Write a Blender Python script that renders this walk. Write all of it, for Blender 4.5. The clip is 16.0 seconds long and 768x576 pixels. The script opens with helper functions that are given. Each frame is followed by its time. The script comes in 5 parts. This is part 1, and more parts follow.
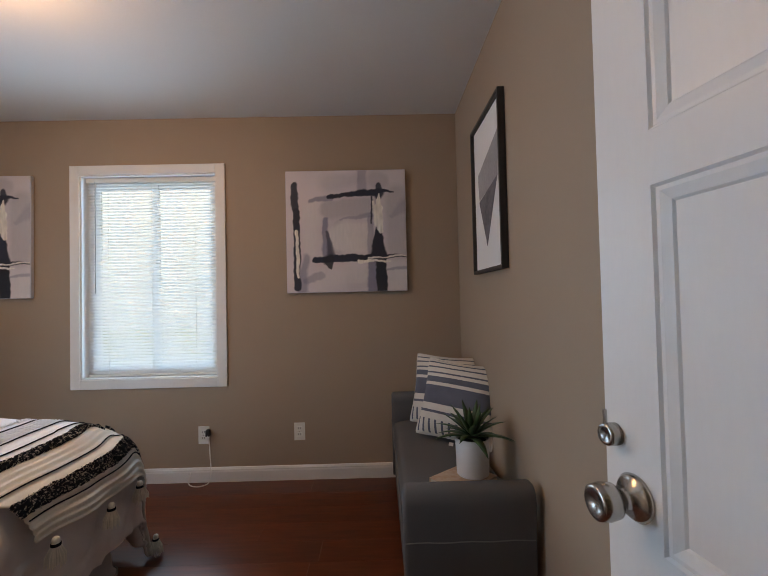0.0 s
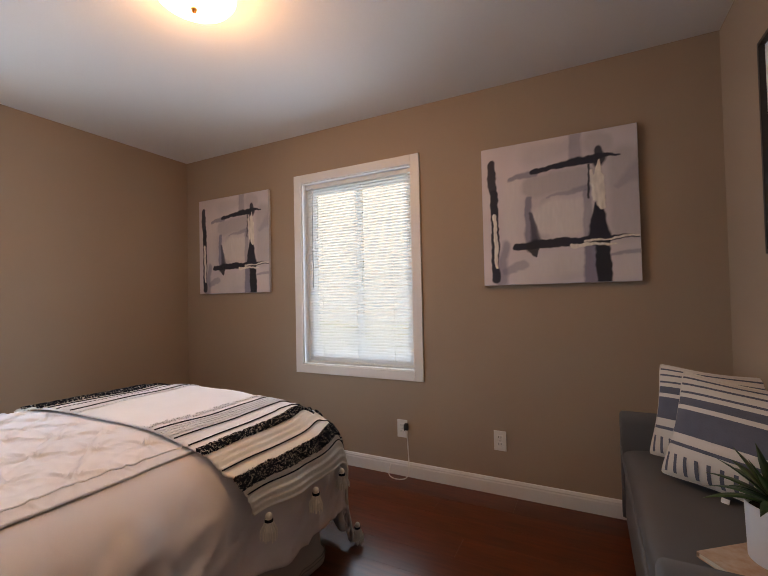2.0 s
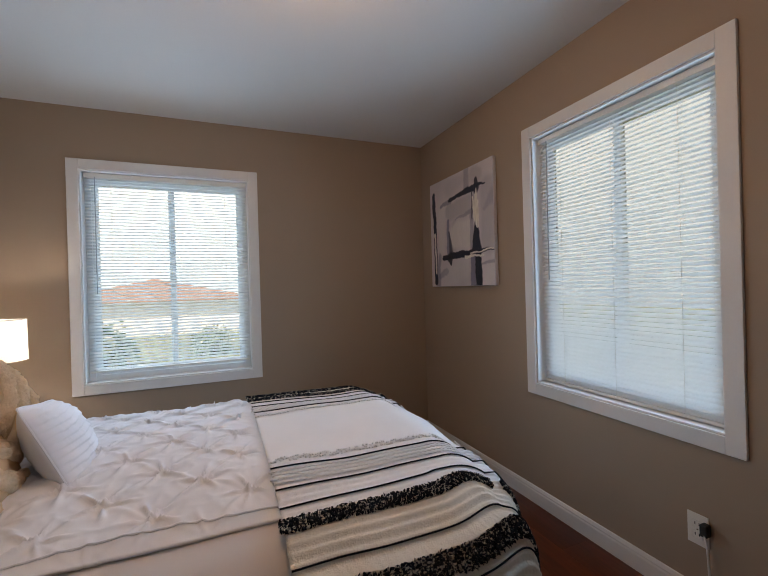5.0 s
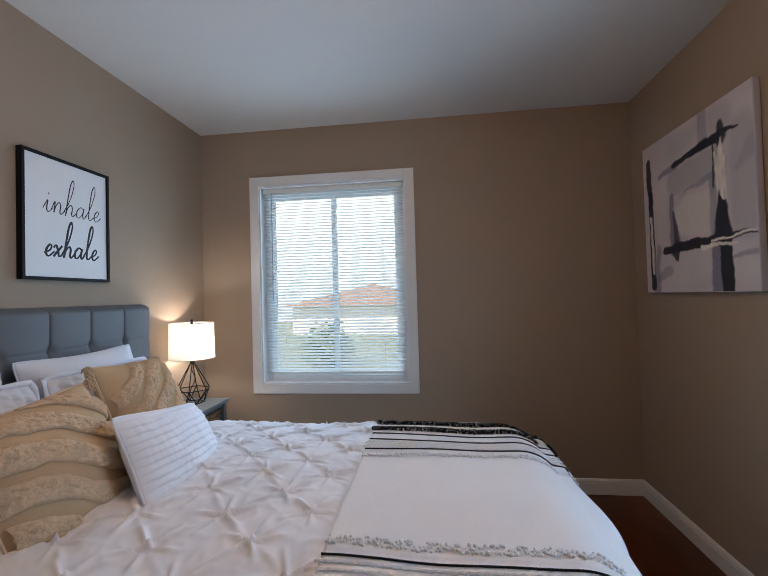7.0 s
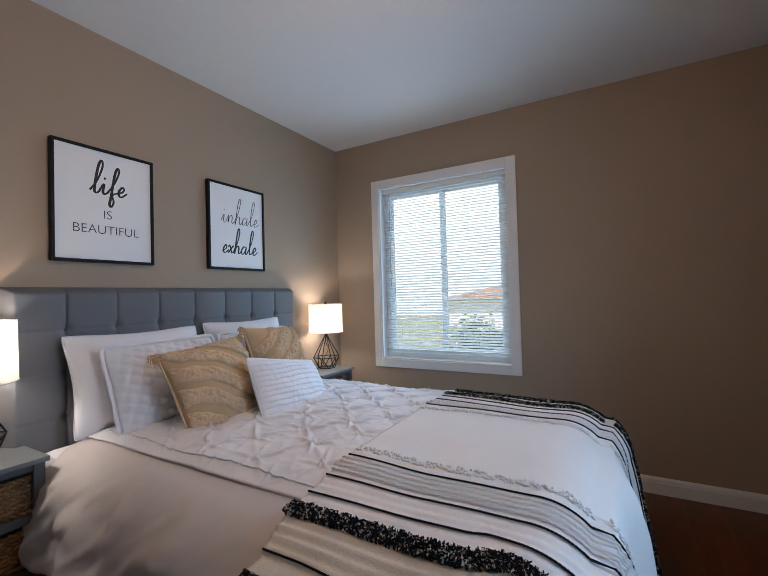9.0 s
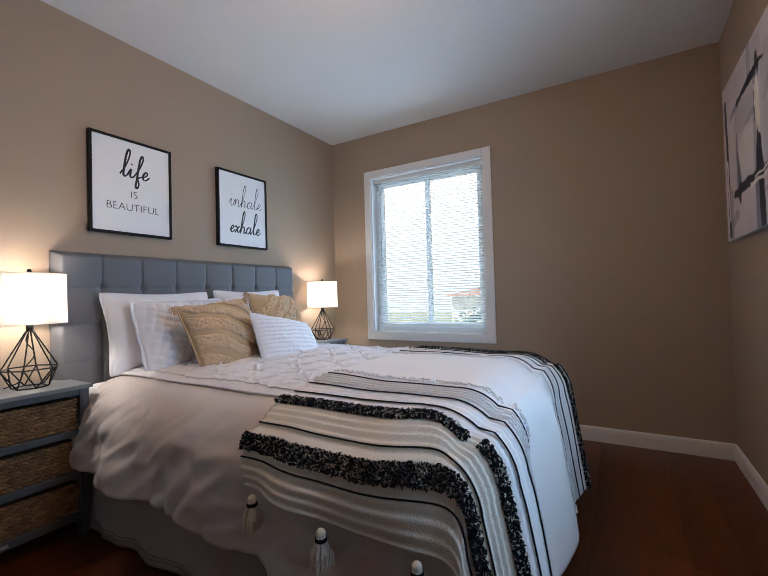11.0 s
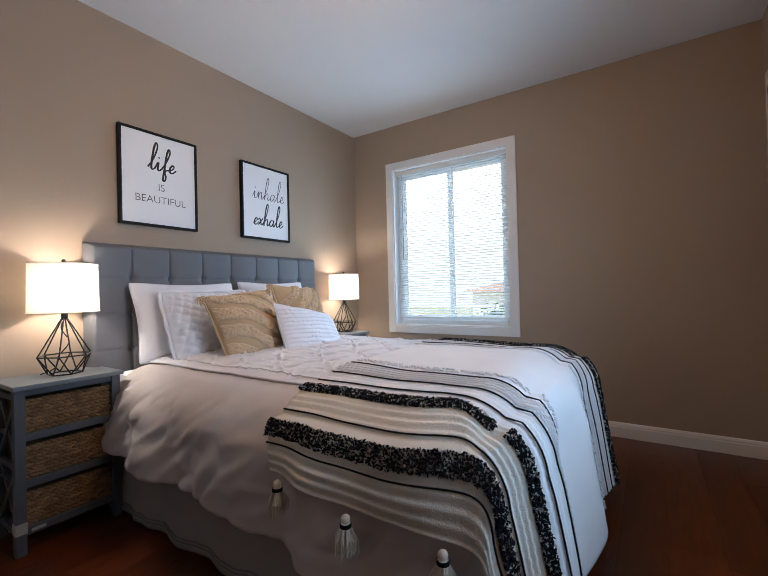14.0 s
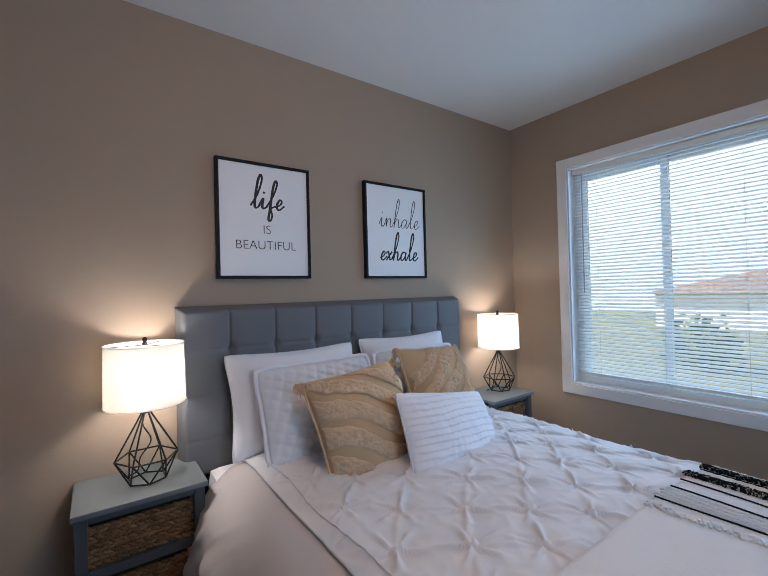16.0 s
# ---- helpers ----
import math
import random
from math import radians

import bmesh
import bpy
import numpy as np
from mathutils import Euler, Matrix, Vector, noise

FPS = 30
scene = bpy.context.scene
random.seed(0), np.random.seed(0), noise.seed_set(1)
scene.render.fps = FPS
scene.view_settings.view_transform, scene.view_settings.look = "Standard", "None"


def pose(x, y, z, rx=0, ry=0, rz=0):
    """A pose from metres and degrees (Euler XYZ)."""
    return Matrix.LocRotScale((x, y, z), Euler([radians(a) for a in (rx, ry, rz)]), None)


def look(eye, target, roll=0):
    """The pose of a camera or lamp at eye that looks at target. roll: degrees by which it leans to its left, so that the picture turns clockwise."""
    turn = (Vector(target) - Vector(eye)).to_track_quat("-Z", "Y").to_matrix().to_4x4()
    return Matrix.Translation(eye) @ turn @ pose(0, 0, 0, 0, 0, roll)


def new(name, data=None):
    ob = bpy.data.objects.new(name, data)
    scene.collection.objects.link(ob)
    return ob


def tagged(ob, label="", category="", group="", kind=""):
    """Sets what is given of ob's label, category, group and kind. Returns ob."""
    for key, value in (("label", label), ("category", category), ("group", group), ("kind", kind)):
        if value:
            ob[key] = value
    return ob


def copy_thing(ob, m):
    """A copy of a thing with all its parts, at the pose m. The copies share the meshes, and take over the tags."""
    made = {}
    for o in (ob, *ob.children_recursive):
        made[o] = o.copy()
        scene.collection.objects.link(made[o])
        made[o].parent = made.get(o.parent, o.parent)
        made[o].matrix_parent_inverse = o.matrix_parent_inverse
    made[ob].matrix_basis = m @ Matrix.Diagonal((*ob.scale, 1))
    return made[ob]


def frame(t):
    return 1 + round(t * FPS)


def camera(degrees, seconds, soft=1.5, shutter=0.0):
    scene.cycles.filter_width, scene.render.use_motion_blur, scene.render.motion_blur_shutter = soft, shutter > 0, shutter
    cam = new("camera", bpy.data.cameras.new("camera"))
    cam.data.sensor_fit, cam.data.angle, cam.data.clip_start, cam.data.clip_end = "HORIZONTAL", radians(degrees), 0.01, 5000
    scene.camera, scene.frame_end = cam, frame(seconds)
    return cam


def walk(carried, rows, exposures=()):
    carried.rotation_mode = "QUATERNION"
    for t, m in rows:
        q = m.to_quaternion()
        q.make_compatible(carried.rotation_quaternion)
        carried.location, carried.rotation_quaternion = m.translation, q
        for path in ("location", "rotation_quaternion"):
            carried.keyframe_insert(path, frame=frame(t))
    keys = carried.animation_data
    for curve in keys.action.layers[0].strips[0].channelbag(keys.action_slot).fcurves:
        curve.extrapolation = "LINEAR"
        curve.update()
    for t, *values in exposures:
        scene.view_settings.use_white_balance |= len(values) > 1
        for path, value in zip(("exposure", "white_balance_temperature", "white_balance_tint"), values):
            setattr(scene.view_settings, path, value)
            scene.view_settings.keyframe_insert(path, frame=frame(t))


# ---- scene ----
cam = camera(87.3, 16.0, soft=0.95)
PATH = [
    (0, (-0.242, 1.688, 1.199), (-0.219, 3.687, 1.244), -1.3),
    (0.5, (-0.246, 1.777, 1.171), (-0.524, 3.757, 1.228), -1.3),
    (1, (-0.263, 1.853, 1.192), (-0.8, 3.779, 1.229), -1.4),
    (1.5, (-0.282, 1.903, 1.173), (-1.031, 3.757, 1.221), -1.3),
    (2, (-0.303, 1.948, 1.181), (-1.207, 3.732, 1.228), -1.2),
    (2.5, (-0.329, 2.059, 1.211), (-1.357, 3.774, 1.249), -1.4),
    (3, (-0.339, 2.192, 1.221), (-1.534, 3.795, 1.259), -1.5),
    (3.5, (-0.356, 2.297, 1.237), (-1.763, 3.717, 1.277), -1.6),
    (3.7, (-0.339, 2.366, 1.242), (-1.847, 3.679, 1.271), -1.6),
    (6, (-0.695, 2.953, 1.253), (-2.667, 3.282, 1.273), -1.6),
    (6.5, (-0.808, 3.034, 1.252), (-2.808, 3.051, 1.292), -1.6),
    (7, (-0.879, 3.143, 1.264), (-2.865, 2.909, 1.306), -1.6),
    (7.5, (-0.856, 3.265, 1.277), (-2.8, 2.798, 1.314), -1.5),
    (8, (-0.784, 3.357, 1.268), (-2.664, 2.674, 1.31), -1.5),
    (8.5, (-0.715, 3.436, 1.258), (-2.53, 2.597, 1.301), -1.6),
    (9, (-0.738, 3.593, 1.182), (-2.477, 2.604, 1.223), -1.6),
    (9.5, (-0.65, 3.642, 1.074), (-2.363, 2.612, 1.124), -1.7),
    (10, (-0.608, 3.711, 1.017), (-2.303, 2.651, 1.06), -1.6),
    (12.3, (-0.392, 3.961, 0.996), (-2.153, 3.013, 1.034), -1.5),
    (12.5, (-0.385, 3.96, 1.0), (-2.139, 2.998, 1.038), -1.6),
    (12.8, (-0.378, 3.952, 1.004), (-2.118, 2.966, 1.041), -1.5),
    (13, (-0.382, 3.96, 1.01), (-2.109, 2.952, 1.045), -1.4),
    (13.5, (-0.418, 3.929, 0.998), (-2.123, 2.885, 1.025), -1.4),
    (14, (-0.52, 3.847, 0.978), (-2.19, 2.746, 0.998), -1.4),
    (14.5, (-0.65, 3.781, 1.078), (-2.253, 2.586, 1.094), -1.6),
    (15, (-0.773, 3.677, 1.194), (-2.305, 2.392, 1.222), -1.8),
    (15.5, (-0.943, 3.507, 1.258), (-2.374, 2.11, 1.286), -1.9),
    (16, (-1.082, 3.361, 1.299), (-2.251, 1.738, 1.316), -1.5),
]
EXPOSURES = [
    (0, 1.6, 9400, 20), (1.5, 1.62, 11300, 28), (3.5, 1.28, 10700, 26), (6, 1.0, 8500, 18), (9, 0.98, 8300, 18),
    (10.2, 1.12, 8300, 18), (12.3, 1.46, 8500, 19), (14, 1.39, 8400, 19), (16, 0.88, 7600, 17)]
walk(cam, [(t, look(eye, target, roll)) for t, eye, target, roll in PATH], EXPOSURES)

# ---- light ----
SUN_UP, SUN_ROUND = 48, 140          # elevation and compass angle in degrees
world = bpy.data.worlds.new("sky")
scene.world = world
world.use_nodes = True
wn = world.node_tree.nodes
sky = wn.new("ShaderNodeTexSky")
sky.sky_type, sky.sun_disc = "NISHITA", False
sky.sun_elevation, sky.sun_rotation = radians(SUN_UP), radians(SUN_ROUND)
wn["Background"].inputs[1].default_value = 0.15
world.node_tree.links.new(sky.outputs[0], wn["Background"].inputs[0])
sun = new("sun", bpy.data.lights.new("sun", "SUN"))
sun.data.energy, sun.data.angle, sun.data.color = 5.0, radians(0.5), (1, 0.95, 0.87)
sun.matrix_world = pose(0, 0, 8, 90 - SUN_UP, 0, 180 - SUN_ROUND)
CEIL_W, TABLE_W, DAY_W = 2.95, 2.4, 3.5


def daylight(x, y, z, w, h, turn, share=1.0):
    """The sky's light in a window's opening."""
    ob = new("window_daylight", bpy.data.lights.new("window_daylight", "AREA"))
    ob.data.shape, ob.data.size, ob.data.size_y = "RECTANGLE", w, h
    ob.data.energy, ob.data.color = DAY_W * share * w * h, (0.25, 0.56, 1.0)
    ob.data.spread = radians(135)
    ob.matrix_world = pose(x, y, z, -90, 0, turn)
    return ob


def bulb(name, x, y, z, watts, colour, r):
    ob = new(name, bpy.data.lights.new(name, "POINT"))
    ob.data.energy, ob.data.color, ob.data.shadow_soft_size = watts, colour, r
    ob.location = (x, y, z)
    return ob


# ---- materials ----
def mat(name, colour, rough=0.6, metal=0.0, var=0.12, scale=6.0, grain=60.0, bump=0.15, stretch=(1, 1, 1), spec=0.5, second=None, dist=0.01):
    """A surface with broad and fine variation and a fine relief."""
    m = bpy.data.materials.new(name)
    m.use_nodes = True
    n, l = m.node_tree.nodes, m.node_tree.links
    p = n["Principled BSDF"]
    p.inputs["Roughness"].default_value, p.inputs["Metallic"].default_value = rough, metal
    p.inputs["Specular IOR Level"].default_value = spec
    tc, mp = n.new("ShaderNodeTexCoord"), n.new("ShaderNodeMapping")
    mp.inputs["Scale"].default_value = stretch
    l.new(tc.outputs["Object"], mp.inputs[0])
    a, b = n.new("ShaderNodeTexNoise"), n.new("ShaderNodeTexNoise")
    a.inputs["Scale"].default_value, b.inputs["Scale"].default_value = scale, grain
    a.inputs["Detail"].default_value, b.inputs["Detail"].default_value = 4, 3
    l.new(mp.outputs[0], a.inputs[0]), l.new(mp.outputs[0], b.inputs[0])
    ad = n.new("ShaderNodeMath")
    ad.operation = "MULTIPLY_ADD"
    ad.inputs[1].default_value = 0.5
    hf = n.new("ShaderNodeMath")
    hf.operation = "MULTIPLY"
    hf.inputs[1].default_value = 0.5
    l.new(a.outputs[0], hf.inputs[0])
    l.new(b.outputs[0], ad.inputs[0]), l.new(hf.outputs[0], ad.inputs[2])
    r = n.new("ShaderNodeValToRGB")
    c2 = second or tuple(c * (1 - var) for c in colour)
    r.color_ramp.elements[0].position, r.color_ramp.elements[1].position = 0.3, 0.7
    r.color_ramp.elements[0].color, r.color_ramp.elements[1].color = (*c2, 1), (*colour, 1)
    l.new(ad.outputs[0], r.inputs[0]), l.new(r.outputs[0], p.inputs["Base Color"])
    if bump:
        bp = n.new("ShaderNodeBump")
        bp.inputs["Strength"].default_value, bp.inputs["Distance"].default_value = bump, dist
        l.new(b.outputs[0], bp.inputs["Height"]), l.new(bp.outputs[0], p.inputs["Normal"])
    return m


def vary(m, amount, island=False):
    """Piece by piece lighter and darker."""
    n, l = m.node_tree.nodes, m.node_tree.links
    p = n["Principled BSDF"]
    src = p.inputs["Base Color"].links[0].from_socket
    h = n.new("ShaderNodeHueSaturation")
    g = n.new("ShaderNodeNewGeometry" if island else "ShaderNodeObjectInfo")
    mr = n.new("ShaderNodeMapRange")
    mr.inputs["To Min"].default_value, mr.inputs["To Max"].default_value = 1 - amount, 1 + amount
    l.new(g.outputs["Random Per Island" if island else "Random"], mr.inputs[0])
    l.new(mr.outputs[0], h.inputs["Value"]), l.new(src, h.inputs["Color"]), l.new(h.outputs[0], p.inputs["Base Color"])
    return m


def two_tone(name, dark, light, cut, rough=0.95):
    """Yarns, each of one of two colours."""
    m = bpy.data.materials.new(name)
    m.use_nodes = True
    n, l = m.node_tree.nodes, m.node_tree.links
    p = n["Principled BSDF"]
    p.inputs["Roughness"].default_value, p.inputs["Specular IOR Level"].default_value = rough, 0.1
    g, r = n.new("ShaderNodeNewGeometry"), n.new("ShaderNodeValToRGB")
    r.color_ramp.interpolation = "CONSTANT"
    r.color_ramp.elements[0].color, r.color_ramp.elements[1].color = (*dark, 1), (*light, 1)
    r.color_ramp.elements[1].position = cut
    l.new(g.outputs["Random Per Island"], r.inputs[0]), l.new(r.outputs[0], p.inputs["Base Color"])
    return m


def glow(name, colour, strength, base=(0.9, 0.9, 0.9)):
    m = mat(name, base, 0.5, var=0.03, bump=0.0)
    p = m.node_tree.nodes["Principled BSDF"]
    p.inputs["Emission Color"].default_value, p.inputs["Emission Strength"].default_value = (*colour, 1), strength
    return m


def through_cloth(name, colour, part_through):
    """Thin stuff that lets light through."""
    m = mat(name, colour, 0.8, var=0.05, grain=300, bump=0.1, spec=0.2)
    n, l = m.node_tree.nodes, m.node_tree.links
    p, out = n["Principled BSDF"], n["Material Output"]
    tr, mx = n.new("ShaderNodeBsdfTranslucent"), n.new("ShaderNodeMixShader")
    tr.inputs[0].default_value = (*colour, 1)
    mx.inputs[0].default_value = part_through
    l.new(p.outputs[0], mx.inputs[1]), l.new(tr.outputs[0], mx.inputs[2]), l.new(mx.outputs[0], out.inputs[0])
    return m


def glass(name):
    m = bpy.data.materials.new(name)
    m.use_nodes = True
    p = m.node_tree.nodes["Principled BSDF"]
    p.inputs["Transmission Weight"].default_value, p.inputs["Roughness"].default_value = 1.0, 0.0
    p.inputs["IOR"].default_value = 1.02
    return m


WALL = mat("tan_wall_paint", (0.400, 0.302, 0.228), 0.75, var=0.05, scale=1.5, grain=220, bump=0.12, spec=0.25, dist=0.003)
CEIL = mat("ceiling_paint", (0.74, 0.72, 0.70), 0.85, var=0.04, scale=1.2, grain=160, bump=0.15, spec=0.2, dist=0.004)
TRIM = mat("white_trim_paint", (0.80, 0.79, 0.77), 0.4, var=0.04, scale=5, grain=90, bump=0.04, dist=0.003)
DOORP = mat("white_door_paint", (0.80, 0.79, 0.78), 0.38, var=0.03, scale=3, grain=120, bump=0.05, stretch=(1, 1, 0.2), dist=0.003)
VINYL = mat("white_vinyl", (0.82, 0.83, 0.83), 0.35, var=0.03, bump=0.0)
SLAT = through_cloth("blind_slat", (0.86, 0.86, 0.85), 0.5)
FLOOR = vary(mat("red_brown_laminate", (0.185, 0.041, 0.012), 0.28, var=0.5, scale=3.5, grain=34, bump=0.06, stretch=(0.16, 1.6, 1), spec=0.5, second=(0.062, 0.013, 0.004), dist=0.002), 0.22)
UNDER = mat("floor_joint", (0.02, 0.009, 0.006), 0.9, bump=0.0)
# white sateen; the warm shade on the duvet's sides is put into this colour
DUVET_SHADED = mat("shade_toned_sateen", (0.65, 0.605, 0.60), 0.55, var=0.05, scale=4, grain=350, bump=0.08, spec=0.3, dist=0.002)
PINT = mat("white_cotton", (0.82, 0.825, 0.87), 0.8, var=0.04, scale=8, grain=420, bump=0.1, spec=0.15, dist=0.002)
SKIRT = mat("bed_skirt_cloth", (0.38, 0.345, 0.335), 0.85, var=0.08, scale=5, grain=380, bump=0.12, spec=0.15, dist=0.002)
THROW = mat("cream_woven_cotton", (0.80, 0.755, 0.68), 0.95, var=0.12, scale=10, grain=230, bump=0.5, spec=0.1, dist=0.004)
THROWW = mat("white_woven_cotton", (0.83, 0.825, 0.84), 0.95, var=0.06, scale=10, grain=260, bump=0.4, spec=0.1, dist=0.003)
BLACKY = mat("black_yarn", (0.018, 0.018, 0.022), 0.95, var=0.4, grain=300, bump=0.5, spec=0.1)
SHAG = two_tone("black_and_cream_yarn", (0.012, 0.013, 0.018), (0.50, 0.48, 0.44), 0.84)
TASSEL = vary(mat("cream_tassel_yarn", (0.80, 0.75, 0.66), 0.95, var=0.1, grain=200, spec=0.1), 0.12, True)
GREYUP = mat("grey_headboard_cloth", (0.135, 0.140, 0.150), 0.55, var=0.10, scale=5, grain=480, bump=0.15, spec=0.45, dist=0.002)
BENCH = mat("grey_velvet_bench", (0.135, 0.135, 0.14), 0.8, var=0.15, scale=4, grain=400, bump=0.2, spec=0.25, dist=0.002)
DARKW = mat("dark_bed_rail", (0.02, 0.019, 0.019), 0.6, bump=0.1)
NSWOOD = mat("slate_grey_paint", (0.078, 0.090, 0.103), 0.5, var=0.15, scale=5, grain=70, bump=0.1, stretch=(1, 1, 0.3), dist=0.002)
NSTOP = mat("slate_grey_top", (0.165, 0.19, 0.205), 0.42, var=0.15, scale=4, grain=60, bump=0.08, stretch=(0.4, 2, 1), dist=0.002)
WEAVE = vary(mat("woven_seagrass", (0.33, 0.18, 0.085), 0.75, var=0.45, scale=20, grain=160, bump=0.5, second=(0.14, 0.066, 0.03)), 0.35, True)
BASKET = mat("basket_inside", (0.12, 0.07, 0.035), 0.9, bump=0.3)
WIRE = mat("black_wire", (0.012, 0.012, 0.013), 0.4, metal=0.6, bump=0.0)
SHADE = through_cloth("linen_shade", (0.92, 0.89, 0.84), 0.45)
BLACKF = mat("black_frame_paint", (0.010, 0.009, 0.009), 0.6, bump=0.05, spec=0.2)
BROWNF = mat("dark_brown_frame", (0.032, 0.025, 0.022), 0.5, var=0.3, scale=9, grain=90, bump=0.15)
PAPER = mat("white_print", (0.82, 0.82, 0.82), 0.6, var=0.02, bump=0.0)
INK = mat("black_ink", (0.012, 0.012, 0.012), 0.6, bump=0.0)
CANVAS = mat("lilac_grey_canvas_paint", (0.68, 0.655, 0.69), 0.75, var=0.3, scale=4.5, grain=420, bump=0.3, second=(0.43, 0.42, 0.48), dist=0.002)
TRIG = mat("charcoal_wash", (0.10, 0.095, 0.105), 0.8, var=0.5, scale=14, grain=60, bump=0.05, second=(0.20, 0.19, 0.205))
TRIL = mat("light_grey_wash", (0.42, 0.40, 0.41), 0.8, var=0.25, scale=10, grain=60, bump=0.05)
STEEL = mat("satin_steel", (0.52, 0.48, 0.44), 0.24, metal=1.0, var=0.05, bump=0.02)
BRONZE = mat("bronze_metal", (0.20, 0.11, 0.06), 0.35, metal=0.9, bump=0.0)
PLATE = mat("ivory_plastic", (0.80, 0.78, 0.73), 0.35, var=0.02, bump=0.0)
HOLE = mat("dark_slot", (0.02, 0.02, 0.02), 0.7, bump=0.0)
POT = mat("white_ceramic", (0.76, 0.76, 0.77), 0.35, var=0.04, bump=0.02)
LEAF = vary(mat("succulent_leaf", (0.055, 0.11, 0.035), 0.4, var=0.4, scale=14, grain=60, bump=0.1, second=(0.03, 0.065, 0.022)), 0.25)
SOIL = mat("potting_soil", (0.03, 0.022, 0.016), 0.95, grain=120, bump=0.8)
TAN = mat("beige_cotton", (0.66, 0.45, 0.28), 0.9, var=0.15, scale=9, grain=300, bump=0.25, spec=0.1, dist=0.003)
TANTUFT = mat("beige_tuft", (0.82, 0.59, 0.40), 0.95, var=0.22, scale=40, grain=240, bump=0.6, spec=0.05, dist=0.004)
CUSHW = mat("ivory_cushion_cotton", (0.74, 0.70, 0.64), 0.9, var=0.08, grain=320, bump=0.25, spec=0.1, dist=0.003)
CUSHB = mat("slate_blue_stripe", (0.15, 0.16, 0.20), 0.9, var=0.2, scale=20, grain=320, bump=0.25, spec=0.1, dist=0.003)
BOOK1 = mat("tan_cover", (0.48, 0.27, 0.16), 0.6, var=0.4, scale=16, grain=50, bump=0.05, second=(0.62, 0.50, 0.40))
BOOK2 = mat("black_printed_cover", (0.04, 0.04, 0.04), 0.4, var=0.3, scale=30, bump=0.0)
PAGES = mat("page_edges", (0.72, 0.66, 0.56), 0.8, var=0.15, stretch=(1, 1, 30), bump=0.2)
GROUND = mat("dry_lawn", (0.20, 0.24, 0.13), 0.95, var=0.5, scale=0.6, grain=20)
SIDING = mat("pale_siding", (0.80, 0.79, 0.77), 0.8, var=0.1, scale=2, stretch=(0.2, 0.2, 9))
HEDGE = vary(mat("foliage", (0.12, 0.22, 0.13), 0.7, var=0.5, scale=3), 0.5, True)
PALEROOF = mat("pale_red_roof", (0.42, 0.26, 0.22), 0.9, var=0.2, scale=3)
# emission put into the backdrops to stand in for bright daylight outside
GLOWWALL = glow("backdrop_glow_bright", (0.62, 0.86, 1.0), 0.8, (0.10, 0.10, 0.10))
GLOWWALLN = glow("backdrop_glow_soft", (0.60, 0.84, 1.0), 0.36, (0.10, 0.10, 0.10))
BARK = mat("bark", (0.12, 0.09, 0.07), 0.9, var=0.4, stretch=(3, 3, 0.6), bump=0.6)
PANE = glass("window_glass")


# ---- building blocks ----
def link(name, bm, material, parent=None, smooth=False):
    me = bpy.data.meshes.new(name)
    bm.normal_update()
    bm.to_mesh(me)
    bm.free()
    if material:
        me.materials.append(material)
    if smooth:
        me.polygons.foreach_set("use_smooth", [True] * len(me.polygons))
    ob = new(name, me)
    if parent:
        ob.parent = parent
        ob.matrix_parent_inverse = parent.matrix_basis.inverted()
    return ob


def part(name, bm, material, parent, label="", smooth=False):
    return tagged(link(name, bm, material, parent, smooth), label)


def thing(name, x, y, z, label, category, group="", rz=0):
    ob = new(name)
    ob.empty_display_size = 0.05
    ob.matrix_basis = pose(x, y, z, 0, 0, rz)
    return tagged(ob, label, category, group)


def setting(ob, label, category):
    return tagged(ob, label, category, kind="structure")


def box(bm, x0, x1, y0, y1, z0, z1, bevel=0.0, m=None):
    vs = [bm.verts.new((x, y, z)) for x in (x0, x1) for y in (y0, y1) for z in (z0, z1)]
    fs = [bm.faces.new([vs[i] for i in f]) for f in ((0, 1, 3, 2), (4, 6, 7, 5), (0, 4, 5, 1), (2, 3, 7, 6), (0, 2, 6, 4), (1, 5, 7, 3))]
    if bevel:
        es = list({e for f in fs for e in f.edges})
        out = bmesh.ops.bevel(bm, geom=es, offset=bevel, segments=2, profile=0.6, affect="EDGES")
        vs = list({v for f in out["faces"] for v in f.verts} | {v for v in vs if v.is_valid})
    if m is not None:
        bmesh.ops.transform(bm, matrix=m, verts=vs)
    return bm


def boxes(*dims, bevel=0.0):
    bm = bmesh.new()
    for d in dims:
        box(bm, *d, bevel=bevel)
    return bm


def tube(bm, p, q, r, r2=None, seg=8):
    p, q = Vector(p), Vector(q)
    d = q - p
    m = Matrix.Translation((p + q) / 2) @ d.to_track_quat("Z", "Y").to_matrix().to_4x4()
    bmesh.ops.create_cone(bm, cap_ends=True, segments=seg, radius1=r, radius2=r if r2 is None else r2, depth=d.length, matrix=m)
    return bm


def lathe(profile, seg=32, bm=None, at=(0, 0, 0)):
    """A body turned about the upright axis: rows of radius and height."""
    bm = bm or bmesh.new()
    rings = [[bm.verts.new((at[0] + r * math.cos(2 * math.pi * i / seg), at[1] + r * math.sin(2 * math.pi * i / seg), at[2] + z)) for i in range(seg)] for r, z in profile]
    for a, b in zip(rings, rings[1:]):
        for i in range(seg):
            bm.faces.new((a[i], a[(i + 1) % seg], b[(i + 1) % seg], b[i]))
    return bm


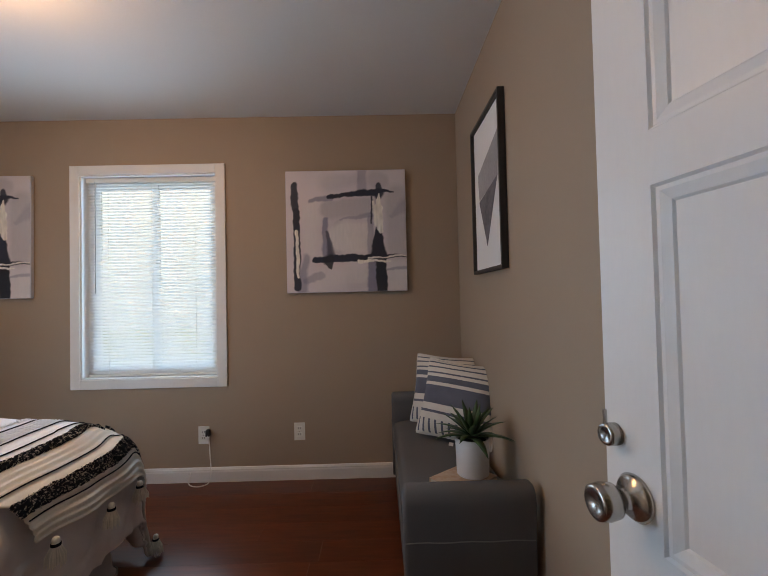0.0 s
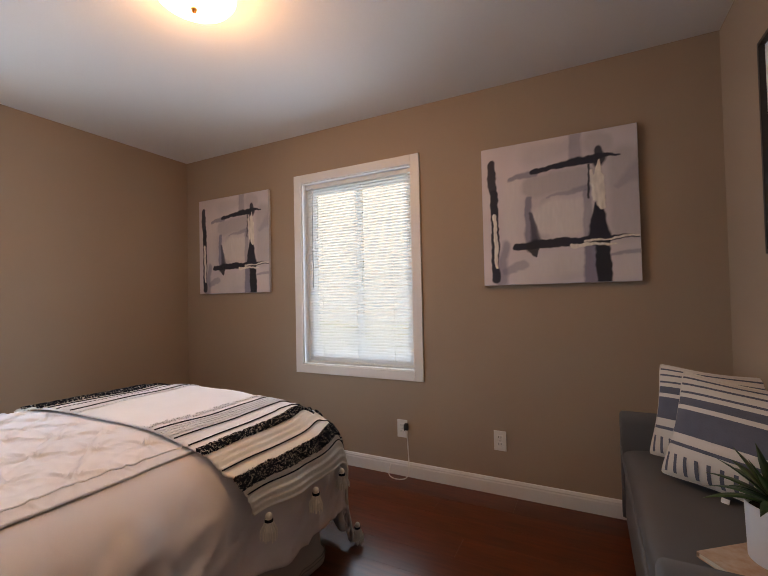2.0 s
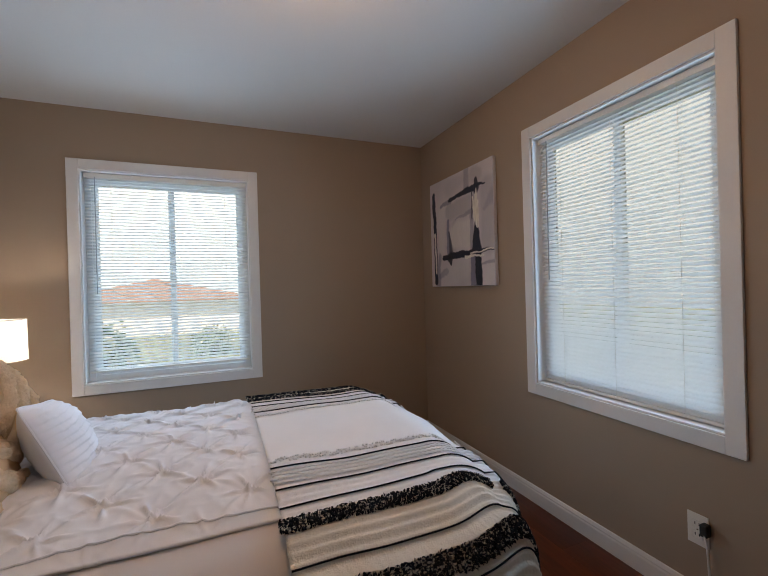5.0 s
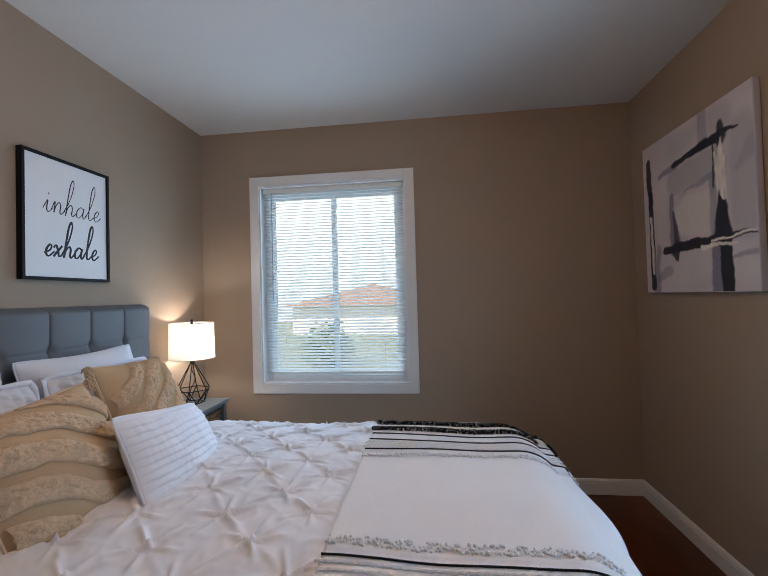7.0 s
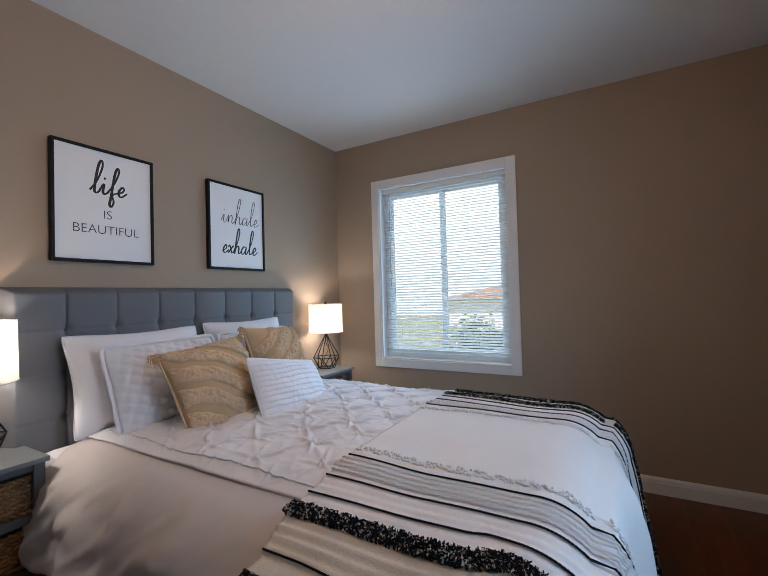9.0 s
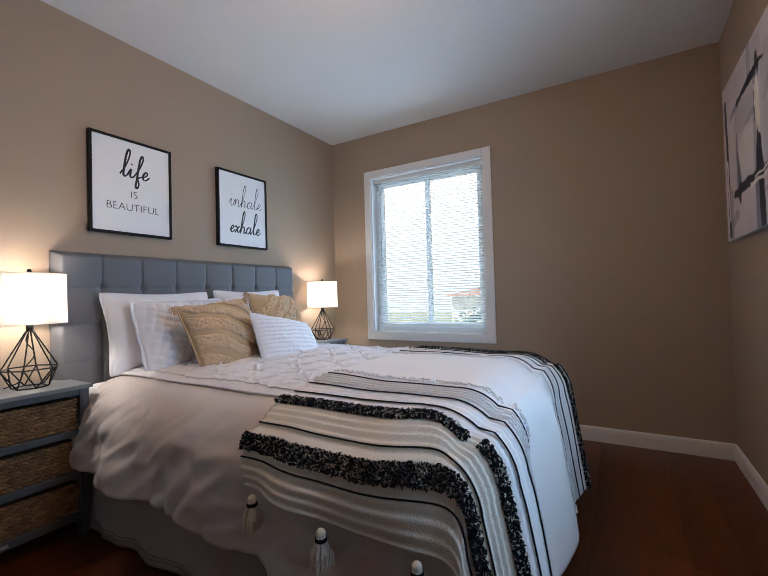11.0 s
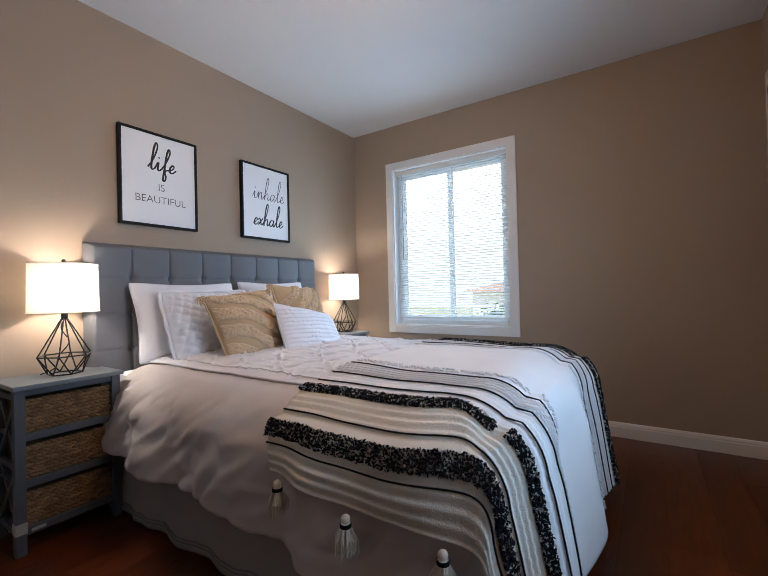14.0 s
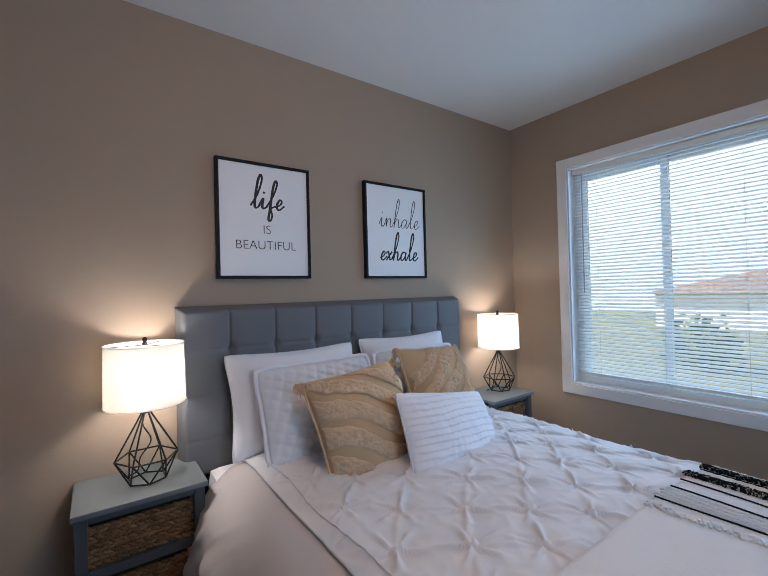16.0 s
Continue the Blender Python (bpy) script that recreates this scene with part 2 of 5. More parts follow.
def sweep(bm, pts, r, seg=6):
    """A round cord along points."""
    pts = [Vector(p) for p in pts]
    rings = []
    for i, p in enumerate(pts):
        d = (pts[min(i + 1, len(pts) - 1)] - pts[max(i - 1, 0)]).normalized()
        side = d.cross(Vector((0, 0, 1)) if abs(d.z) < 0.9 else Vector((1, 0, 0))).normalized()
        up = side.cross(d)
        rings.append([bm.verts.new(p + r * (math.cos(2 * math.pi * k / seg) * side + math.sin(2 * math.pi * k / seg) * up)) for k in range(seg)])
    for a, b in zip(rings, rings[1:]):
        for k in range(seg):
            bm.faces.new((a[k], a[(k + 1) % seg], b[(k + 1) % seg], b[k]))
    for ring in (rings[0][::-1], rings[-1]):
        bm.faces.new(ring)
    return bm


def smooth_line(pts, n=8):
    """Points of a smooth line through the given ones."""
    pts = [Vector(p) for p in pts]
    out = []
    for i in range(len(pts) - 1):
        a, b, c, d = pts[max(i - 1, 0)], pts[i], pts[i + 1], pts[min(i + 2, len(pts) - 1)]
        for k in range(n):
            t = k / n
            out.append(0.5 * (2 * b + (c - a) * t + (2 * a - 5 * b + 4 * c - d) * t * t + (3 * b - a - 3 * c + d) * t ** 3))
    return out + [pts[-1]]


def sheet(fn, us, vs, bm=None):
    """A sheet of quads: fn(u, v) gives the place."""
    bm = bm or bmesh.new()
    rows = [[bm.verts.new(fn(u, v)) for u in us] for v in vs]
    for a, b in zip(rows, rows[1:]):
        for i in range(len(us) - 1):
            bm.faces.new((a[i], a[i + 1], b[i + 1], b[i]))
    return bm


def steps(a, b, n):
    return [a + (b - a) * i / n for i in range(n + 1)]


def thick(ob, t, offset=-1):
    md = ob.modifiers.new("thickness", "SOLIDIFY")
    md.thickness, md.offset = t, offset
    return ob


# ---- the room's shell ----
X0, X1, Y0, Y1, H = -3.545, 0.30, 1.55, 4.405, 2.44
WN = (-2.241, -1.331, 0.691, 2.062)      # north window's opening: along, up
WW = (1.972, 2.983, 0.686, 2.048)        # west window's opening
DR = (-0.53, 0.255, 0.0, 2.04)           # doorway in the south wall
T = 0.14


def wall_with_hole(name, along, lo, hi, inner, outer, hole, label):
    a, b, c, d = hole
    rects = [(lo, a, 0, H), (b, hi, 0, H), (a, b, d, H)] + ([(a, b, 0, c)] if c > 0 else [])
    bm = bmesh.new()
    for p, q, z0, z1 in rects:
        if along == "x":
            box(bm, p, q, min(inner, outer), max(inner, outer), z0, z1)
        else:
            box(bm, min(inner, outer), max(inner, outer), p, q, z0, z1)
    bmesh.ops.remove_doubles(bm, verts=bm.verts, dist=1e-5)
    return setting(link(name, bm, WALL), label, "wall")


wall_with_hole("wall_north", "x", X0 - T, X1 + T, Y1, Y1 + T, WN, "tan painted wall with a white framed window")
wall_with_hole("wall_west", "y", Y0, Y1, X0, X0 - T, WW, "tan painted wall with a white framed window")
wall_with_hole("wall_south", "x", X0 - T, X1 + T, Y0, Y0 - T, DR, "tan painted wall behind the headboard")
setting(link("wall_east", boxes((X1, X1 + T, Y0, Y1, 0, H)), WALL), "tan painted plain wall", "wall")
setting(link("ceiling", boxes((X0 - T, X1 + T, Y0 - T, Y1 + T, H, H + 0.12)), CEIL), "off-white painted flat ceiling", "ceiling")
floor = setting(link("floor", boxes((X0 - T, X1 + T, Y0 - T, Y1 + T, -0.10, -0.006)), UNDER), "red-brown laminate plank floor", "floor")

# hallway behind the doorway
setting(link("hallway_wall", boxes((-1.0, 0.8, -0.02, 0.1, 0, H), (-1.12, -1.0, -0.02, Y0 - T, 0, H), (0.8, 0.92, -0.02, Y0 - T, 0, H)), WALL), "tan painted hallway wall", "wall")
setting(link("hallway_ceiling", boxes((-1.12, 0.92, -0.02, Y0 - T, H, H + 0.12)), CEIL), "off-white hallway ceiling", "ceiling")
setting(link("hallway_floor", boxes((-1.12, 0.92, -0.02, Y0 - T, -0.1, 0)), FLOOR), "red-brown laminate hallway floor", "floor")


def skirting(name, p, q, inward, label="white painted baseboard along the wall"):
    """A baseboard with a rounded top from p to q."""
    p, q, n = Vector((*p, 0)), Vector((*q, 0)), Vector((*inward, 0))
    prof = ((0, 0), (0.014, 0), (0.014, 0.066), (0.011, 0.074), (0.012, 0.080), (0.006, 0.092), (0, 0.095))
    bm = bmesh.new()
    ends = [[bm.verts.new(e + n * d + Vector((0, 0, z))) for d, z in prof] for e in (p, q)]
    for i in range(len(prof) - 1):
        bm.faces.new((ends[0][i], ends[0][i + 1], ends[1][i + 1], ends[1][i]))
    bm.faces.new(ends[0]), bm.faces.new(ends[1][::-1])
    bmesh.ops.recalc_face_normals(bm, faces=bm.faces)
    return setting(link(name, bm, TRIM), label, "baseboard")


skirting("baseboard", (X0, Y1), (X1, Y1), (0, -1))
skirting("baseboard", (X0, Y0), (X0, Y1), (1, 0))
skirting("baseboard", (X1, Y0), (X1, Y1), (-1, 0))
skirting("baseboard", (X0, Y0), (DR[0] - 0.06, Y0), (0, 1))


# ---- windows with blinds ----
def window(name, hole, m, casing, blind_gap, tilt, label):
    """A sliding window, built in the x-z plane with the room towards -y; m puts it in its wall."""
    a, b, c, d = hole
    w, h = b - a, d - c
    root = new(name)
    root.matrix_basis = m
    setting(root, label, "window")

    def add(n, bm, mt, parent=root, lab="", smooth=False):
        ob = link(n, bm, mt, None, smooth)
        ob.parent = parent
        return tagged(ob, lab)
    k = casing
    for dims in ((-k, 0, -k, h + k), (w, w + k, -k, h + k), (0, w, h, h + k), (0, w, -k, 0)):
        add("casing_board", boxes((dims[0], dims[1], -0.014, 0.0, dims[2], dims[3]), bevel=0.003), TRIM)
    add("window_sill", boxes((0.0, w, 0.0, 0.075, 0.0, 0.008), bevel=0.002), VINYL)
    add("reveal", boxes((0.0, 0.008, 0.0, 0.075, 0.008, h), (w - 0.008, w, 0.0, 0.075, 0.008, h), (0.008, w - 0.008, 0.0, 0.075, h - 0.008, h)), VINYL)
    f = 0.045
    add("window_frame", boxes((0, f, 0.075, 0.125, 0, h), (w - f, w, 0.075, 0.125, 0, h), (f, w - f, 0.075, 0.125, 0, f), (f, w - f, 0.075, 0.125, h - f, h), bevel=0.003), VINYL)
    mid = w * 0.5
    for i, (p, q, y) in enumerate(((f, mid + 0.02, 0.08), (mid - 0.02, w - f, 0.102))):
        s = 0.036
        fr = add("sash", boxes((p, p + s, y, y + 0.02, f, h - f), (q - s, q, y, y + 0.02, f, h - f), (p + s, q - s, y, y + 0.02, f, f + s), (p + s, q - s, y, y + 0.02, h - f - s, h - f), bevel=0.002), VINYL)
        gl = add("pane", boxes((p + s, q - s, y + 0.008, y + 0.012, f + s, h - f - s)), PANE, fr)
        gl.visible_shadow = False
    # the blind, a thing of its own
    bl = thing("venetian_blind", 0, 0, 0, "white slatted venetian blind lowered over the window", "blind", "venetian blinds")
    bl.matrix_basis = m
    low = blind_gap
    add("headrail", boxes((0.014, w - 0.014, 0.034, 0.068, h - 0.040, h - 0.010), bevel=0.003), PLATE, bl)
    add("bottom_rail", boxes((0.018, w - 0.018, 0.041, 0.065, low, low + 0.013), bevel=0.003), PLATE, bl)
    n = int((h - 0.045 - low - 0.02) / 0.0205)
    prof = [(-0.0115, -0.0068), (-0.0038, 0.0000), (0.0038, 0.0035), (0.0115, 0.0048)]
    bm = bmesh.new()
    e = [[bm.verts.new((x, y, z)) for y, z in prof] for x in (0.018, w - 0.018)]
    for i in range(3):
        bm.faces.new((e[0][i], e[0][i + 1], e[1][i + 1], e[1][i]))
    first = add("slat", bm, SLAT, bl)
    for i in range(n):
        ob = first if i == 0 else first.copy()
        if i:
            scene.collection.objects.link(ob)
        sag = random.uniform(-0.12, 0.12)
        ob.matrix_basis = pose(0, 0.053, low + 0.028 + i * (h - 0.05 - low - 0.03) / (n - 1), tilt + random.uniform(-1.2, 1.2), sag * 0.35, 0)
    for x in (0.16, w / 2, w - 0.16):
        bm = bmesh.new()
        for y in (0.0395, 0.0665):
            tube(bm, (x, y, low + 0.01), (x, y, h - 0.03), 0.0009, seg=5)
        add("ladder_cord", bm, PLATE, bl)
    bm = bmesh.new()
    tube(bm, (0.075, 0.032, h * 0.42), (0.075, 0.035, h - 0.035), 0.0035, seg=6)
    add("tilt_wand", bm, mat("wand_plastic", (0.45, 0.47, 0.47), 0.3, bump=0), bl)
    return root


window("window_1", WN, pose(WN[0], Y1, WN[2]), 0.063, 0.012, 15, "white sliding window with flat white casing")
daylight((WN[0] + WN[1]) / 2, Y1 + 0.028, (WN[2] + WN[3]) / 2, WN[1] - WN[0] - 0.03, WN[3] - WN[2] - 0.03, 0)
daylight(X0 - 0.028, (WW[0] + WW[1]) / 2, (WW[2] + WW[3]) / 2, WW[1] - WW[0] - 0.03, WW[3] - WW[2] - 0.03, 90)
daylight((WN[0] + WN[1]) / 2, Y1 + 0.070, (WN[2] + WN[3]) / 2, WN[1] - WN[0] - 0.10, WN[3] - WN[2] - 0.10, 0, 0.5)
daylight(X0 - 0.070, (WW[0] + WW[1]) / 2, (WW[2] + WW[3]) / 2, WW[1] - WW[0] - 0.10, WW[3] - WW[2] - 0.10, 90, 0.75)
window("window_2", WW, pose(X0, WW[0], WW[2], 0, 0, 90), 0.064, 0.062, 0, "white sliding window with flat white casing")


# ---- doorway and open door ----
def doorway():
    root = new("door_1")
    root.matrix_basis = pose(0.250, Y0 + 0.03, 0.008, 0, 0, 99.0)   # hinge; leaf runs along +x of its own
    setting(root, "white panelled door standing open along the wall", "door")

    def add(n, bm, mt, lab="", smooth=False, parent=root):
        ob = link(n, bm, mt, None, smooth)
        ob.parent = parent
        return tagged(ob, lab)
    w, h, t = 0.762, 2.02, 0.035
    rows = ((0.20, 0.68), (0.835, 1.335), (1.410, 1.90))
    cols = ((0.103, 0.345), (0.415, w - 0.103))
    bars = [(0, 0.103, 0, h), (w - 0.103, w, 0, h), (0.345, 0.415, 0.20, 1.90)]
    bars += [(0.103, w - 0.103, z0, z1) for z0, z1 in ((0, 0.20), (1.90, h))]
    bars += [(c0, c1, z0, z1) for c0, c1 in cols for z0, z1 in ((0.68, 0.835), (1.335, 1.410))]
    add("door_leaf", boxes(*[(a, b, -t / 2, t / 2, c, d) for a, b, c, d in bars]), DOORP)
    for c0, c1 in cols:
        for z0, z1 in rows:
            bm = bmesh.new()
            box(bm, c0, c1, -t / 2 + 0.011, t / 2 - 0.011, z0, z1)
            # a sloped moulding with a small bead on each face
            for s in (-1, 1):
                loops = []
                for o, dp in ((0.0, 0.0), (0.004, 0.004), (0.010, 0.004), (0.024, 0.008), (0.028, 0.0115)):
                    y = s * (t / 2 - dp)
                    loops.append([bm.verts.new(p) for p in ((c0 + o, y, z0 + o), (c1 - o, y, z0 + o), (c1 - o, y, z1 - o), (c0 + o, y, z1 - o))])
                for p, q in zip(loops, loops[1:]):
                    for i in range(4):
                        f = (p[i], p[(i + 1) % 4], q[(i + 1) % 4], q[i])
                        bm.faces.new(f if s < 0 else f[::-1])
            add("door_panel", bm, DOORP)
    kx, kz = w - 0.058, 0.893
    bm = bmesh.new()
    prof = ((0.0, 0.0), (0.033, 0.0), (0.034, 0.003), (0.029, 0.009), (0.014, 0.014), (0.0125, 0.030), (0.018, 0.033), (0.0245, 0.038), (0.0265, 0.052), (0.0245, 0.066), (0.019, 0.069), (0.012, 0.063), (0.0, 0.062))
    for s in (1, -1):
        ring = lathe(prof, 36)
        bmesh.ops.transform(ring, matrix=pose(kx, s * t / 2, kz, -90 * s, 0, 0), verts=ring.verts)
        add("door_knob", ring, STEEL, "satin steel knob", True)
    bolt = lathe(((0.0, 0), (0.017, 0), (0.017, 0.016), (0.0145, 0.021), (0.010, 0.018), (0, 0.017)), 28)
    bmesh.ops.transform(bolt, matrix=pose(w - 0.022, t / 2, kz + 0.080, -90, 0, 0), verts=bolt.verts)
    add("deadbolt", bolt, STEEL, "satin steel bolt knob", True)
    add("strike_bar", boxes((w - 0.004, w + 0.002, t / 2 - 0.008, t / 2 + 0.004, kz + 0.062, kz + 0.112), bevel=0.001), STEEL)
    for z in (0.25, 1.0, 1.78):
        add("hinge", tube(bmesh.new(), (-0.004, -t / 2, z), (-0.004, -t / 2, z + 0.09), 0.006), STEEL)
    for n, d in (("trim", (DR[0] - 0.06, DR[0], Y0, Y0 + 0.014, 0, DR[3] + 0.06)), ("trim", (DR[0], DR[1], Y0, Y0 + 0.014, DR[3], DR[3] + 0.06)), ("trim", (DR[1], X1 - 0.014, Y0, Y0 + 0.014, 0, DR[3] + 0.06))):
        setting(link(n, boxes(d, bevel=0.003), TRIM), "white painted door casing", "trim")


doorway()


# ---- bed ----
CX, HEAD, TOP, HW, FOOT, R = -2.13, 1.66, 0.690, 0.80, 3.590, 0.17


def over(d, edge, r, flare):
    """How far out and how far down cloth lies that runs d over an edge rounded with r."""
    s = d - (edge - r)
    if s <= 0:
        return d, 0.0
    if s < r * math.pi / 2:
        return edge - r + r * math.sin(s / r), r * (1 - math.cos(s / r))
    e = s - r * math.pi / 2
    return edge + flare * e, r + e


def drape(a, b, lift=0.0, flare=0.10, fold=0.012, seed=0.0):
    """Cloth over the bed: a metres from the middle line, b from the head."""
    s = 1 if a >= 0 else -1
    h, da = over(abs(a), HW, R, flare)
    g, db = over(b, FOOT - HEAD, R, 0.16)
    c = 0.28
    qx, qy = max(0.0, h - (HW - c)), max(0.0, g - (FOOT - HEAD - c))
    q = math.hypot(qx, qy)
    if qx > 0 and qy > 0:
        k = (qx ** 4 + qy ** 4) ** 0.25 / q
        h, g = HW - c + qx * k, FOOT - HEAD - c + qy * k
    down = (da ** 3 + db ** 3) ** (1 / 3)
    z = TOP + lift - down - 0.070 * min(1, abs(a) / HW) ** 2
    z += 0.008 * noise.noise((a * 3 + seed, b * 3, 1.7))
    w = min(1.0, down / 0.22)
    out = w * (fold * math.sin(b * 13 + seed + 2.2 * noise.noise((b * 2.3, seed, a))) + fold * 1.3 * noise.noise((b * 6, seed + 3, a * 2.5)))
    wf = min(1.0, db / 0.22)
    fo = wf * fold * (math.sin(a * 12 + seed) + noise.noise((a * 6, seed, b * 2)))
    side = da / (da + db + 1e-6)
    x = CX + s * (h + (out * side) + (lift * side if down > 0.05 else 0))
    y = HEAD + g + fo * (1 - side) + (lift * (1 - side) if down > 0.05 else 0)
    return Vector((x, y, max(z, 0.014 + lift * 0.5)))


def pinch(a, b):
    """Relief of pinched, pleated cotton: knots on a slanting lattice with folds between them."""
    sp = 0.165
    u, v = (a + b) / sp / 1.414 + 0.35 * noise.noise((a * 2, b * 2, 5)), (a - b) / sp / 1.414 + 0.35 * noise.noise((a * 2, b * 2, 9))
    fu, fv = u - round(u), v - round(v)
    r = math.hypot(fu, fv)
    th = math.atan2(fv, fu)
    cell = noise.noise((round(u) * 3.1, round(v) * 2.7, 0.4))
    h = 0.0065 * math.exp(-(fu / 0.055) ** 2) * (0.3 + 0.7 * abs(fv) * 2) + 0.0055 * math.exp(-(fv / 0.055) ** 2) * (0.3 + 0.7 * abs(fu) * 2)
    h += 0.014 * math.exp(-(r / 0.075) ** 2) * (0.6 + 0.4 * math.cos(3 * th + 6 * cell))
    h += 0.017 * math.exp(-(r / 0.36) ** 2) * abs(math.cos(2.5 * th + 9 * cell)) ** 22
    h += 0.010 * (1 - math.exp(-(r / 0.30) ** 2)) + 0.005 * noise.noise((a * 7, b * 7, 6))
    h += 0.003 * (1 - abs(noise.noise((a * 19, b * 19, 2)))) ** 3
    return h


def bed():
    root = thing("bed", CX, 2.6, 0, "bed with grey tufted headboard made up in white", "bed")
    # headboard: tufted squares, each swelling between its seams
    w, z0, z1 = 1.576, 0.565, 1.258
    xs0 = CX - w / 2
    colw, rowh = w / 8.0, 0.178

    def face(u, v):
        fu, fv = (u / colw) % 1.0, ((z1 - v) / rowh) % 1.0
        edge = min(fu, 1 - fu)
        eu = 0.55 * (1 - math.exp(-edge * 70)) + 0.45 * (1 - (1 - 2 * edge) ** 2) if colw * 0.4 < u < w - colw * 0.4 else 1
        ev = 0.6 + 0.4 * (1 - math.exp(-min(fv, 1 - fv) * 50)) if v < z1 - 0.1 else 1
        kn = math.exp(-((min(fu, 1 - fu) * colw) ** 2 + (min(fv, 1 - fv) * rowh) ** 2) / 0.00035) if v < z1 - 0.1 else 0
        rim = min(u, w - u, z1 - v, v - z0)
        rd = 1 - max(0.0, 1 - rim / 0.03) ** 2
        return Vector((xs0 + u, Y0 + 0.012 + 0.050 * rd + 0.014 * eu * (0.55 + 0.45 * ev) * rd - 0.013 * kn, v))
    bm = sheet(face, steps(0, w, 400), steps(z0, z1, 117))
    part("headboard", bm, GREYUP, root, "grey button-tufted upholstered headboard", True)
    for i in range(1, 8):
        for k in range(1, 4):
            u, v = colw * i, z1 - rowh * k
            if v > z0 + 0.05:
                bt = lathe(((0.0, 0.007), (0.006, 0.006), (0.010, 0.002), (0.011, -0.004)), 14)
                bmesh.ops.transform(bt, matrix=pose(*face(u, v), -90, 0, 0), verts=bt.verts)
                part("button", bt, GREYUP, root, "", True)
    part("headboard_back", boxes((xs0 + 0.004, xs0 + w - 0.004, Y0 + 0.004, Y0 + 0.022, z0 + 0.004, z1 - 0.004)), GREYUP, root)
    for x in (xs0 + 0.10, xs0 + w - 0.16):
        part("headboard_leg", boxes((x, x + 0.06, Y0 + 0.010, Y0 + 0.04, 0, z0 + 0.01), bevel=0.003), DARKW, root)
    part("headboard_rail", boxes((xs0 + 0.02, xs0 + w - 0.02, Y0 + 0.02, Y0 + 0.055, 0.40, z0), bevel=0.004), DARKW, root)
    part("mattress", boxes((CX - 0.70, CX + 0.70, HEAD - 0.03, FOOT - 0.12, 0.30, 0.62), bevel=0.05), PINT, root)
    part("box_base", boxes((CX - 0.69, CX + 0.69, HEAD - 0.02, FOOT - 0.14, 0.12, 0.30), bevel=0.01), SKIRT, root)
    for x in (CX - 0.62, CX + 0.62):
        for y in (HEAD + 0.1, FOOT - 0.3):
            part("bed_leg", tube(bmesh.new(), (x, y, 0), (x, y, 0.13), 0.02), DARKW, root)


def bed_skirt():
    root = thing("bed_skirt", CX, 2.6, 0, "grey-beige cloth bed skirt hanging to the floor", "bed skirt")
    hw, f, rc = 0.715, FOOT - 0.14, 0.05
    run = []
    n = 90
    for i in range(n + 1):
        run.append((CX + hw, HEAD + (f - rc - HEAD) * i / n, 1, 0))
    for i in range(1, 9):
        t = i / 8 * math.pi / 2
        run.append((CX + hw - rc + rc * math.cos(t), f - rc + rc * math.sin(t), math.cos(t), math.sin(t)))
    for i in range(1, 61):
        run.append((CX + hw - rc - (2 * hw - 2 * rc) * i / 60, f, 0, 1))
    for i in range(1, 9):
        t = math.pi / 2 + i / 8 * math.pi / 2
        run.append((CX - hw + rc + rc * math.cos(t), f - rc + rc * math.sin(t), math.cos(t), math.sin(t)))
    for i in range(1, n + 1):
        run.append((CX - hw, f - rc - (f - rc - HEAD) * i / n, -1, 0))

    def fall(k, v):
        x, y, nx, ny = run[int(k)]
        w = 0.010 * math.sin(k * 0.42) + 0.012 * noise.noise((k * 0.11, 2, 4))
        o = (1 - v / 0.4) * (0.02 + w)
        if v < 0.05:
            o += 0.012 + 0.008 * noise.noise((k * 0.3, 5, 1))
        return Vector((x + nx * o, y + ny * o, 0.008 + v + (0.006 * noise.noise((k * 0.2, 8, 1)) + 0.006 if v < 0.1 else 0)))
    thick(part("skirt_cloth", sheet(fall, range(len(run)), [0, 0.018, 0.02, 0.04, 0.06, 0.12, 0.2, 0.3, 0.4]), SKIRT, root, "", True), 0.003)
    for z in (0.028, 0.042):
        bm = bmesh.new()
        sweep(bm, [fall(k, z) + Vector((run[k][2] * 0.004, run[k][3] * 0.004, 0)) for k in range(len(run))], 0.0022, 5)
        part("hem_piping", bm, mat("hem_thread", (0.25, 0.23, 0.22), 0.9), root)


